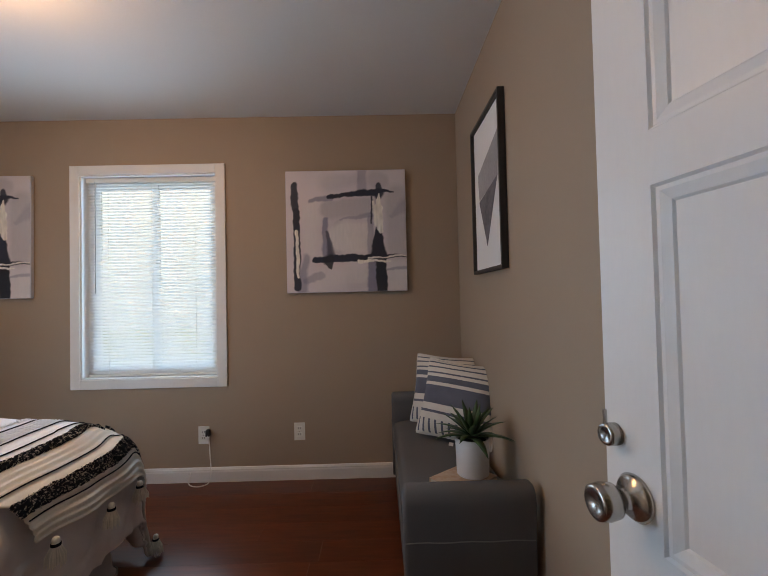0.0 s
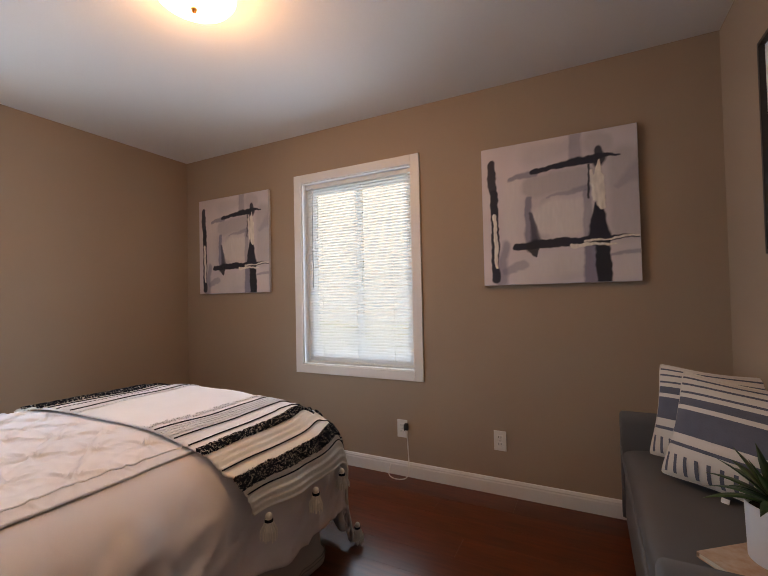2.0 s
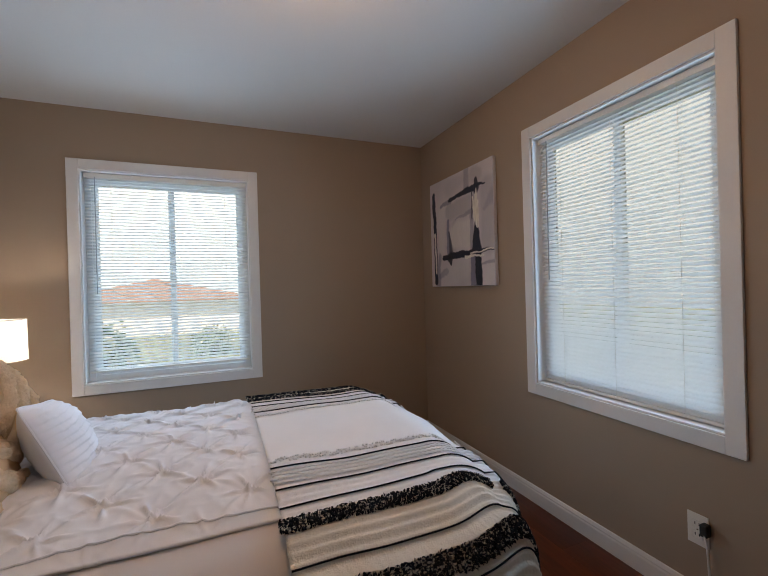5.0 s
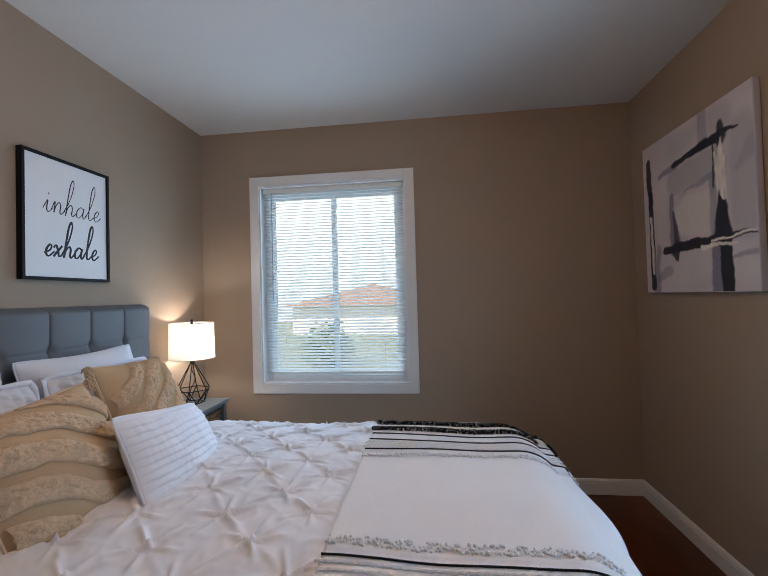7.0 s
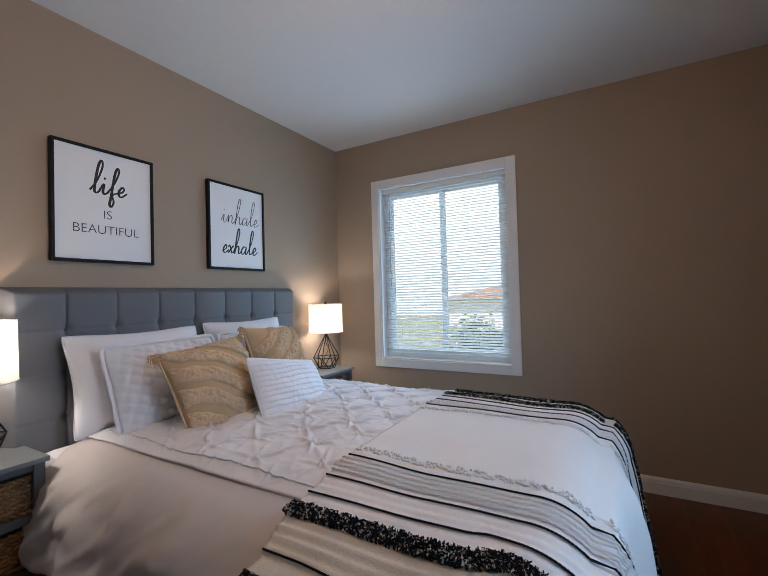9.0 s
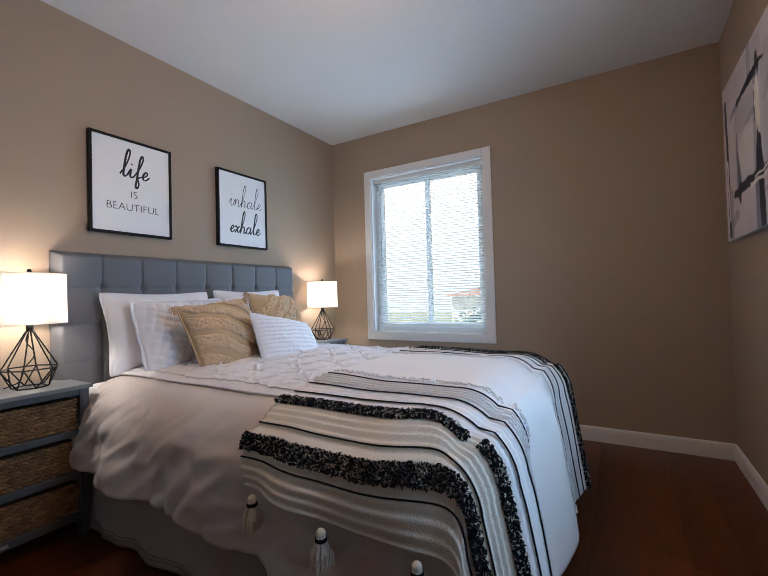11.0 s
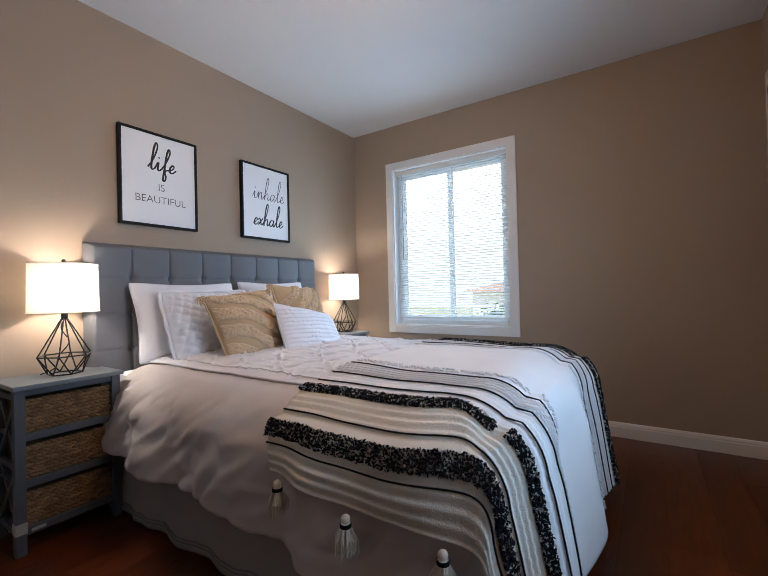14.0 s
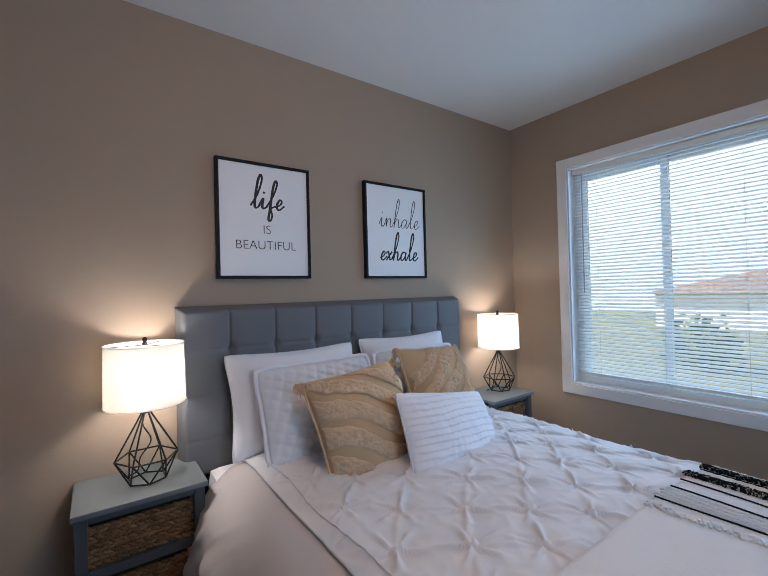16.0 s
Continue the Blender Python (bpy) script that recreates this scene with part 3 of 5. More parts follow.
def duvet():
    root = thing("duvet", CX, 2.6, 0.3, "white pleated duvet with plain sides in a shaded tone spread over the bed", "duvet")

    def body(a, b):
        a *= 1 + 0.075 * min(1.0, max(0.0, (b - 0.9) / 0.8))
        p = drape(a, b, 0.0, 0.10, 0.020, 1.0)
        d = max(0.0, TOP - p.z)
        # soft slanting creases where it hangs
        k = min(1.0, d / 0.12) * max(0.15, min(1.0, (1.22 - b) / 0.12 if abs(a) < 0.95 else 1.0))
        cr = 0.019 * k * math.sin(22 * b + 14 * d + 5 * noise.noise((b * 2.0, d * 3, 0.3))) * noise.noise((b * 3.5, d * 5, 7.0))
        cr += 0.016 * k * noise.noise((b * 5.0 + d * 6, d * 3, 3.0))
        fine = (1 - abs(noise.noise((b * 7 + d * 9, d * 5 - b * 2, 5.0)))) ** 5
        cr += 0.008 * k * fine + 0.004 * k * noise.noise((b * 17 + d * 20, d * 9, 2.0))
        p.x += math.copysign(cr * 1.5, a)
        p.z += 0.022 * noise.noise((b * 2.6, 4.0, 0.0)) * k * min(1, d / 0.3)
        if b < 0.40:
            p.x -= math.copysign(0.075 * (1 - b / 0.40) ** 2, a) * min(1.0, abs(a) / 0.6)
        if b < 0.12:
            p.z -= 0.03 * (1 - b / 0.12) ** 2
        return p
    side = HW - R + R * math.pi / 2 + 0.155
    foot = FOOT - HEAD - R + R * math.pi / 2 + 0.37
    thick(part("duvet_cover", sheet(body, steps(-side, side, 190), steps(0.0, foot, 210)), DUVET_SHADED, root, "plain satin-cotton cover with warm shade in its colour", True), 0.012)

    def panel(a, b):
        p = drape(a, b, 0.010, 0.10, 0.02, 1.0)
        edge = min(1.0, min(a + 0.86, 0.56 + 0.012 * math.sin(b * 9) - a + 0.03) / 0.09)
        p.z += pinch(a, b) * max(0.0, edge) * max(0.12, min(1.0, (1.25 - b) / 0.06))
        return p
    thick(part("pleated_panel", sheet(panel, steps(-0.86, 0.585, 250), steps(0.02, 1.28, 220)), PINT, root, "white cotton gathered into pinched diamond pleats", True), 0.007)
    bm = bmesh.new()
    sweep(bm, [panel(0.535 + 0.006 * math.sin(b * 12), b) + Vector((0, 0, 0.002)) for b in steps(0.03, 1.3, 90)], 0.0035, 6)
    part("seam", bm, PINT, root)


THROW_B0 = 1.23
OFF = 0.107                       # the throw lies off the bed's middle line
FOLD = HW - R + R * math.pi / 2
HEM = 0.800                       # sideways length of the throw from the middle
TEND = FOOT - HEAD - R + R * math.pi / 2 + 0.42


def throw_at(a, b, lift=0.0):
    a += OFF
    b += 0.045 * min(1.0, max(0.0, (a - 0.74) / 0.16)) * max(0.0, 1 - (b - THROW_B0) / 0.9)
    n = 0.008 * noise.noise((a * 4, b * 4, 11))
    # the hem sinks towards the foot
    sink = 0.10 * max(0.0, (b - 1.45)) if abs(a) > FOLD - 0.1 else 0.0
    p = drape(a, b, 0.030 + lift, 0.13, 0.020, 1.0)
    p.z += n - sink * min(1, (abs(a) - FOLD + 0.1) / 0.1)
    p.x += math.copysign(0.022 * min(1.0, max(0.0, (abs(a) - 0.72) / 0.15)), a)
    p.z = max(p.z, 0.018 + lift)
    return p


LINES = (0.288, 0.398, 0.473, 0.640, 0.722)      # thin dark lines
BANDS = ((0.520, 0.562), (0.660, 0.704))      # looped dark bands
FRINGE = 0.238


def tuft(bm, p, n, t, r=0.0035, l=0.02):
    """One bent loop of yarn."""
    s = n.cross(t).normalized() * r
    q = p + n * l * 0.6 + t * l * 0.35
    e = p + n * l * 0.55 - t * l * 0.1 + s * random.uniform(-3, 3)
    rows = [[bm.verts.new(x + s), bm.verts.new(x - s * 0.5 + n * r), bm.verts.new(x - s)] for x in (p - n * 0.003, q, e)]
    for a, b in zip(rows, rows[1:]):
        for i in range(2):
            bm.faces.new((a[i], a[i + 1], b[i + 1], b[i]))


def throw_blanket():
    root = thing("throw_blanket", CX, 3.1, 0.4, "cream woven tasselled throw with black stripes over the bed", "blanket")

    def field(lo, hi, rib, step):
        def f(a, b):
            r = rib * (0.5 + 0.5 * math.cos(2 * math.pi * a / step)) if rib else 0
            r += 0.0016 * math.sin(b * 260 + (1.5 if int(abs(a) / step) % 2 else 0)) if rib else 0
            return throw_at(a, b, r)
        return f
    nb = 120
    bs = steps(THROW_B0, TEND, nb)
    thick(part("plain_field", sheet(field(0, 0, 0, 1), steps(-FRINGE, FRINGE, 34), bs), THROWW, root, "plain white woven middle", True), 0.007)
    for s in (1, -1):
        thick(part("fine_ribbed_field", sheet(field(0, 0, 0.0025, 0.026), sorted(steps(s * FRINGE, s * 0.515, 80)), bs), THROWW, root, "", True), 0.007)
        thick(part("ribbed_field", sheet(field(0, 0, 0.0042, 0.0235), sorted(steps(s * 0.515, s * HEM, 110)), bs), THROW, root, "cream ribbed weave", True), 0.007)
        bm = bmesh.new()
        for b in steps(THROW_B0, TEND, 420):
            p = throw_at(s * (FRINGE + random.uniform(-0.014, 0.014)), b, 0.004)
            bmesh.ops.create_icosphere(bm, subdivisions=1, radius=random.uniform(0.003, 0.0055), matrix=Matrix.Translation(p))
        tagged(part("fringe_ridge", bm, THROWW, root, "", True), kind="stuff")
        for a in LINES:
            bm = bmesh.new()
            n = 150
            for i in range(n):
                b = THROW_B0 + (TEND - THROW_B0) * (i + 0.5) / n
                p, q = throw_at(s * a, b - 0.0044, 0.0055), throw_at(s * a, b + 0.0044, 0.0055)
                tube(bm, p, q, 0.0031, 0.0018, 5)
            part("black_line", bm, BLACKY, root, "thin black corded line")
        for k in range(4):
            bm = bmesh.new()
            for i in range(70):
                b = THROW_B0 + (TEND - THROW_B0) * (i + 0.5 * (k % 2)) / 70
                a = s * (0.308 + 0.021 * k)
                sweep(bm, [throw_at(a, b + 0.010 * j, 0.008 - 0.003 * j * j) for j in (-1, 0, 1)], 0.0032, 5)
            part("raised_weave", bm, THROWW, root)
        for lo, hi in BANDS:
            bm = bmesh.new()
            area = (hi - lo) * (TEND - THROW_B0)
            for i in range(int(area * 85000)):
                a, b = s * random.uniform(lo, hi), random.uniform(THROW_B0 - 0.01, TEND)
                p = throw_at(a, b, 0.004)
                pa, pb = throw_at(a + 0.01 * s, b, 0.004), throw_at(a, b + 0.01, 0.004)
                n = (pa - p).cross(pb - p) * s
                if n.length < 1e-9:
                    continue
                n.normalize()
                if n.dot(Vector((0.5 * s, max(0.0, b - 1.4), 0.8))) < 0:
                    n = -n
                t = Vector((random.uniform(-1, 1), random.uniform(-1, 1), random.uniform(-0.4, 0.6)))
                t = (t - n * t.dot(n)).normalized()
                tuft(bm, p, n, t, random.uniform(0.0014, 0.0024), random.uniform(0.008, 0.013))
            tagged(part("looped_band", bm, SHAG, root, "shaggy black and cream looped band"), kind="stuff")
    # tassels along the side hems and the foot hem
    spots = [(s, HEM, b) for s in (1, -1) for b in (THROW_B0 + 0.05, THROW_B0 + 0.31, THROW_B0 + 0.58)]
    spots += [(1, HEM, TEND - 0.02), (-1, HEM, TEND - 0.25), (-1, HEM, TEND - 0.03)]
    for s, a, b in spots:
        p = throw_at(s * a, b, 0.006) + Vector((0.012 * s, 0, 0.0))
        low = max(0.0, 0.115 - p.z)
        p.z += low
        bm = bmesh.new()
        bmesh.ops.create_uvsphere(bm, u_segments=12, v_segments=8, radius=0.0115, matrix=Matrix.Translation(p + Vector((0, 0, -0.022))))
        tube(bm, p + Vector((0, 0, -0.03)), p + Vector((0, 0, -0.042)), 0.012, 0.013, 10)
        ta = part("tassel", bm, TASSEL, root, "cream tassel with a black binding", True)
        part("binding", tube(bmesh.new(), p + Vector((0, 0, -0.031)), p + Vector((0, 0, -0.040)), 0.0145, 0.0145, 12), BLACKY, ta)
        bm = bmesh.new()
        for i in range(70):
            an, rr = random.uniform(0, 6.283), 0.013 * math.sqrt(random.random())
            top = p + Vector((rr * math.cos(an), rr * math.sin(an), -0.040))
            sp = random.uniform(1.6, 2.6)
            end = p + Vector((rr * sp * math.cos(an), rr * sp * math.sin(an), -random.uniform(0.090, 0.104)))
            sweep(bm, [top, (top + end) / 2 + Vector((rr * 0.6 * math.cos(an), rr * 0.6 * math.sin(an), 0)), end], 0.0018, 4)
        part("skein", bm, TASSEL, ta)


bed()
bed_skirt()
duvet()
throw_blanket()


# ---- lamps ----
def ceiling_lamp():
    root = thing("ceiling_light", -1.665, 3.02, H, "lit frosted glass dome light with bronze finial on the ceiling", "ceiling light")

    def add(n, bm, mt, lab="", smooth=True):
        ob = link(n, bm, mt, None, smooth)
        ob.parent = root
        return tagged(ob, lab)
    add("mounting_plate", lathe(((0.0, -0.001), (0.145, -0.001), (0.150, -0.012), (0.140, -0.022), (0.0, -0.022))), BRONZE)
    add("glass_bowl", lathe(((0.160, -0.024), (0.158, -0.038), (0.142, -0.060), (0.112, -0.078), (0.07, -0.090), (0.03, -0.096), (0.0, -0.097)), 48), glow("lit_frosted_glass", (1.0, 0.62, 0.30), 5.0), "glowing frosted glass bowl")
    add("finial", lathe(((0.0, -0.096), (0.012, -0.097), (0.013, -0.102), (0.007, -0.106), (0.009, -0.112), (0.0, -0.118)), 20), BRONZE, "bronze finial")
    bulb("ceiling_bulb", -1.665, 3.02, H - 0.19, CEIL_W, (1.0, 0.66, 0.36), 0.12)


def table_lamp(x, y, z, first):
    if first is not None:
        return copy_thing(first, pose(x, y, z, 0, 0, 20))
    root = thing("table_lamp", x, y, z, "lit table lamp with white drum shade and black wire base", "table lamp", "bedside lamps")

    def add(n, bm, mt, lab="", smooth=False):
        ob = link(n, bm, mt, None, smooth)
        ob.parent = root
        return tagged(ob, lab)
    def ring(n, r, h, turn):
        return [Vector((r * math.cos(2 * math.pi * (i + turn) / n), r * math.sin(2 * math.pi * (i + turn) / n), h)) for i in range(n)]
    low, mid, top = ring(6, 0.062, 0.004, 0.5), ring(6, 0.098, 0.083, 0.0), ring(6, 0.010, 0.245, 0.0)
    bars = [(low[i], low[(i + 1) % 6]) for i in range(6)] + [(mid[i], mid[(i + 1) % 6]) for i in range(6)]
    bars += [(mid[i], top[i]) for i in range(6)] + [(mid[i], low[i]) for i in range(6)] + [(mid[(i + 1) % 6], low[i]) for i in range(6)]
    for p, q in bars:
        add("wire", tube(bmesh.new(), p, q, 0.0030, seg=6), WIRE)
    add("cord", sweep(bmesh.new(), smooth_line([(0, 0, 0.245), (0.012, 0.0, 0.20), (-0.012, 0.01, 0.14), (0.02, -0.01, 0.08), (0.03, -0.02, 0.03), (0.07, -0.06, 0.004)]), 0.0025), WIRE)
    add("neck", lathe(((0.0, 0.238), (0.013, 0.238), (0.013, 0.268), (0.009, 0.272), (0.009, 0.30), (0.0, 0.30))), WIRE, "black lamp neck", True)
    sh = add("shade", lathe(((0.128, 0.272), (0.128, 0.274), (0.125, 0.480), (0.125, 0.482)), 56), SHADE, "white drum shade lit from within", True)
    thick(sh, 0.0015)
    for h, r in ((0.272, 0.1285), (0.482, 0.1255)):
        o = bmesh.new()
        sweep(o, [(r * math.cos(t), r * math.sin(t), h) for t in steps(0, 6.2832, 48)], 0.0018, 5)
        add("shade_rim", o, SHADE)
    o = bmesh.new()
    for i in range(3):
        t = 2.094 * i
        tube(o, (0, 0, 0.478), (0.124 * math.cos(t), 0.124 * math.sin(t), 0.478), 0.0015, seg=5)
    add("spider", o, WIRE)
    add("finial", lathe(((0.0, 0.478), (0.008, 0.478), (0.009, 0.486), (0.005, 0.490), (0.009, 0.497), (0.006, 0.505), (0.0, 0.507)), 16), WIRE, "black finial", True)
    return root


ceiling_lamp()
LAMPS = ((-1.226, 1.690), (-3.175, 1.690))
NS_H = 0.652
one = None
for lx, ly in LAMPS:
    made_lamp = table_lamp(lx, ly, NS_H, one)
    one = one or made_lamp
    bulb("lamp_bulb", lx, ly, NS_H + 0.375, TABLE_W, (0.88, 0.93, 1.0), 0.03)


# ---- bedside stands ----
def nightstand(x0, y1, first):
    """x0: the side at lower x; y1: the front."""
    w, d, h = 0.368, 0.268, NS_H
    if first is not None:
        return copy_thing(first, pose(x0, y1, 0))
    root = thing("nightstand", x0, y1, 0, "slate-grey wooden nightstand with three woven basket drawers", "nightstand", "bedside stands")

    def add(n, bm, mt, parent=root, lab="", smooth=False):
        ob = link(n, bm, mt, None, smooth)
        ob.parent = parent
        return tagged(ob, lab)
    add("top", boxes((-0.008, w + 0.008, -d, 0.018, h - 0.018, h), bevel=0.003), NSTOP, lab="pale slate-grey top board")
    k = 0.034
    for x in (0, w - k):
        for y in (-d, -k):
            add("leg", boxes((x, x + k, y, y + k, 0, h - 0.018), bevel=0.002), NSWOOD)
    for z in (0.085, 0.265, 0.445):
        add("front_rail", boxes((k, w - k, -0.028, -0.006, z - 0.014, z + 0.014), bevel=0.002), NSWOOD)
        add("shelf", boxes((0.012, w - 0.012, -d + 0.01, -0.030, z - 0.006, z + 0.004)), NSWOOD)
    add("top_rail", boxes((k, w - k, -0.026, -0.006, h - 0.045, h - 0.018), bevel=0.002), NSWOOD)
    add("back_panel", boxes((k, w - k, -d + 0.002, -d + 0.010, 0.09, h - 0.02)), NSWOOD)
    for x in (0.008, w - 0.022):
        for z in (0.08, 0.33, 0.60):
            add("side_rail", boxes((x, x + 0.014, -d + k, -k, z - 0.012, z + 0.012), bevel=0.002), NSWOOD)
        for za, zb in ((0.092, 0.318), (0.342, 0.588)):
            for p, q in ((za, zb), (zb, za)):
                dy, dz = d - 2 * k, q - p
                o = bmesh.new()
                le = math.hypot(dy, dz)
                box(o, -0.005, 0.005, -le / 2, le / 2, -0.010, 0.010, m=pose(x + 0.007 + (0.002 if p < q else -0.002), -d / 2, (p + q) / 2, math.degrees(math.atan2(dz, dy)), 0, 0))
                add("cross_brace", o, NSWOOD)
    add("maker_plate", boxes((w - k - 0.060, w - k - 0.014, -0.0065, -0.0045, 0.080, 0.092), bevel=0.001), mat("silver_plate", (0.5, 0.5, 0.48), 0.4, metal=0.7, bump=0))
    add("corner_guard", boxes((w - k - 0.001, w + 0.002, -k, 0.002, 0.082, 0.125), bevel=0.002), mat("clear_plastic", (0.42, 0.42, 0.40), 0.3, bump=0))
    # basket drawers
    for z in (0.100, 0.280, 0.460):
        bh = 0.130
        ba = add("basket", boxes((k + 0.004, w - k - 0.004, -d + 0.02, -0.030, z, z + bh - 0.004), bevel=0.006), BASKET, lab="woven seagrass basket drawer")
        o = bmesh.new()
        rows, cols = 9, 13
        bw = w - 2 * k - 0.008
        for r in range(rows):
            for c in range(cols + 1):
                cx = k + 0.004 + bw * min(1.0, max(0.0, (c + (0.5 if r % 2 else 0.0)) / cols))
                cz = z + bh * (r + 0.5) / rows
                m = pose(cx, -0.0265 + random.uniform(-0.002, 0.002), cz, 0, random.uniform(14, 30) * (1 if r % 2 else -1), 0) @ Matrix.Diagonal((0.0205, 0.0060, 0.0078, 1))
                bmesh.ops.create_icosphere(o, subdivisions=1, radius=1.0, matrix=m)
        tagged(add("weave", o, WEAVE, ba, "", True), kind="stuff")
    return root


stand = nightstand(-1.388, 1.822, None)
nightstand(-3.295, 1.838, stand)


# ---- pillows ----
def cushion(name, w, h, t, m, material, label, category, group="", relief=None, n=44, pinchc=0.10, sag=0.0):
    """A stuffed pillow in its own x-z plane, thick along y; the face looks to +y."""
    root = thing(name, 0, 0, 0, label, category, group)
    root.matrix_basis = m

    def side(s):
        def f(u, v):
            cu, cv = 1 - abs(u) ** 2.6, 1 - abs(v) ** 2.6
            k = (max(cu, 0) * max(cv, 0)) ** 0.72
            x = u * w / 2 * (1 - pinchc * (1 - abs(v) ** 2) * abs(u) ** 4)
            z = v * h / 2 * (1 - pinchc * (1 - abs(u) ** 2) * abs(v) ** 4) - sag * (1 - u * u) * max(0, v) ** 2
            y = s * (t / 2 * k + 0.008 * k * noise.noise((u * 3, v * 3, s + w * 7)))
            cp = 1 - 0.05 * (u * v) ** 6
            p = Vector((x * cp, y, h / 2 + z * cp))
            if relief and s > 0:
                p.y += relief(u * w / 2, v * h / 2) * min(1, k * 2.5)
            elif k > 0.02:
                p.y += s * 0.004 * noise.noise((u * 9, v * 9, h * 31)) * k
            return p
        return f
    bm = sheet(side(1), steps(1, -1, n), steps(-1, 1, n))
    sheet(side(-1), steps(-1, 1, n), steps(-1, 1, n), bm)
    bmesh.ops.remove_doubles(bm, verts=bm.verts, dist=0.0004)
    ob = link("cover", bm, material, None, True)
    ob.parent = root
    return root, side(1), side(-1)


def add_to(root, name, bm, material, label="", smooth=False):
    ob = link(name, bm, material, None, smooth)
    ob.parent = root
    return tagged(ob, label)


def piping(root, w, h, face, material, r=0.003):
    rim = [face(u, 1) for u in steps(-1, 1, 30)] + [face(1, v) for v in steps(1, -1, 30)] + [face(u, -1) for u in steps(1, -1, 30)] + [face(-1, v) for v in steps(-1, 1, 30)]
    add_to(root, "piping", sweep(bmesh.new(), rim, r, 5), material)


def quilting(x, z):
    """Stitched leaf-like quilting."""
    c = 0.045
    k = abs(math.sin(math.pi * (x + 0.4 * z) / c) * math.sin(math.pi * (z * 1.1 - 0.5 * x) / c))
    border = 0.005 if abs(abs(x) - 0.27) < 0.006 or abs(abs(z) - 0.19) < 0.006 else 0
    return 0.013 * k ** 0.5 + 0.004 * noise.noise((x * 30, z * 30, 3)) - border


def pleats(x, z):
    s = z + 0.010 * math.sin(x * 9) + 0.006 * noise.noise((x * 8, z * 8, 2))
    k = (s / 0.024) % 1.0
    return 0.006 * (1 - k) + 0.002 * noise.noise((x * 60, z * 20, 1))


def plain_pillow(x, y, z, tilt, turn, w=0.66, h=0.42):
    r, f, b = cushion("pillow", w, h, 0.20, pose(x, y, z, tilt, 0, turn), PINT, "plump plain white pillow propped against the headboard", "pillow", "white bed pillows", relief=lambda a, c: 0.006 * noise.noise((a * 8, c * 12, 1)))
    piping(r, w, h, f, PINT)


def sham(x, y, z, tilt, turn, w=0.64, h=0.46):
    r, f, b = cushion("quilted_sham", w, h, 0.15, pose(x, y, z, tilt, 0, turn), PINT, "white quilted pillow sham leaning on another pillow", "pillow", "white bed pillows", relief=quilting, n=84, pinchc=0.03)
    bm = bmesh.new()
    rim = [(u, 1) for u in steps(-1, 1, 40)] + [(1, v) for v in steps(1, -1, 40)] + [(u, -1) for u in steps(1, -1, 40)] + [(-1, v) for v in steps(-1, 1, 40)]
    inner = [f(u, v) for u, v in rim]
    outer = [p + Vector((u * 0.016, 0.005 * math.sin(i * 0.6), v * 0.016)) for i, (p, (u, v)) in enumerate(zip(inner, rim))]
    a, b2 = [bm.verts.new(p) for p in inner], [bm.verts.new(p) for p in outer]
    for i in range(len(a) - 1):
        bm.faces.new((a[i], a[i + 1], b2[i + 1], b2[i]))
    thick(add_to(r, "flange", bm, PINT, "", True), 0.004, 0)


def tufted_pillow(x, y, z, tilt, turn, roll, w=0.46, h=0.45, slope=0.55):
    r, f, b = cushion("tufted_pillow", w, h, 0.19, pose(x, y, z, tilt, roll, turn), TAN, "beige cushion with shaggy slanting tufted bands and corner tassels", "cushion", "beige tufted cushions", pinchc=0.07, relief=lambda a, c: 0.006 * noise.noise((a * 9, c * 9, 5)))
    for k in range(-2, 3):
        # a plush rounded ridge with an uneven nap
        mid = lambda u: k * 0.50 - slope * u + 0.06 * math.sin(u * 5 + k)

        def nap(u, q):
            v = max(-0.985, min(0.985, mid(u) + q * 0.165 * (1 + 0.25 * noise.noise((u * 6, k, 2)))))
            p = f(u, v)
            e = max(0.0, 1 - q * q) ** 0.4
            p.y += 0.002 + e * (0.017 + 0.008 * noise.noise((u * 14, v * 14, k)) + 0.007 * noise.noise((u * 45, v * 45, k)))
            p.z += e * 0.005 * noise.noise((u * 40, v * 40, 8))
            return p
        us = [u for u in steps(-0.975, 0.975, 120) if abs(mid(u)) < 1.12]
        if len(us) < 6:
            continue
        bm = sheet(nap, us[::-1], steps(-1, 1, 22))
        tagged(add_to(r, "tufted_band", bm, TANTUFT, "raised shaggy beige band", True), kind="stuff")
    for su in (-1, 1):
        for sv in (-1, 1):
            c = f(su, sv)
            bm = bmesh.new()
            for i in range(40):
                e = c + Vector((su * random.uniform(0.0, 0.035), random.uniform(-0.02, 0.025), (sv * 0.012 if sv > 0 else 0.02) - random.uniform(0.01, 0.05) * (1 if sv > 0 else 0.5)))
                sweep(bm, [c, (c + e) / 2 + Vector((su * 0.012, 0, 0.01)), e], 0.0022, 4)
            add_to(r, "corner_tassel", bm, TANTUFT, "beige yarn corner tassel")
    piping(r, w, h, f, TANTUFT, 0.005)


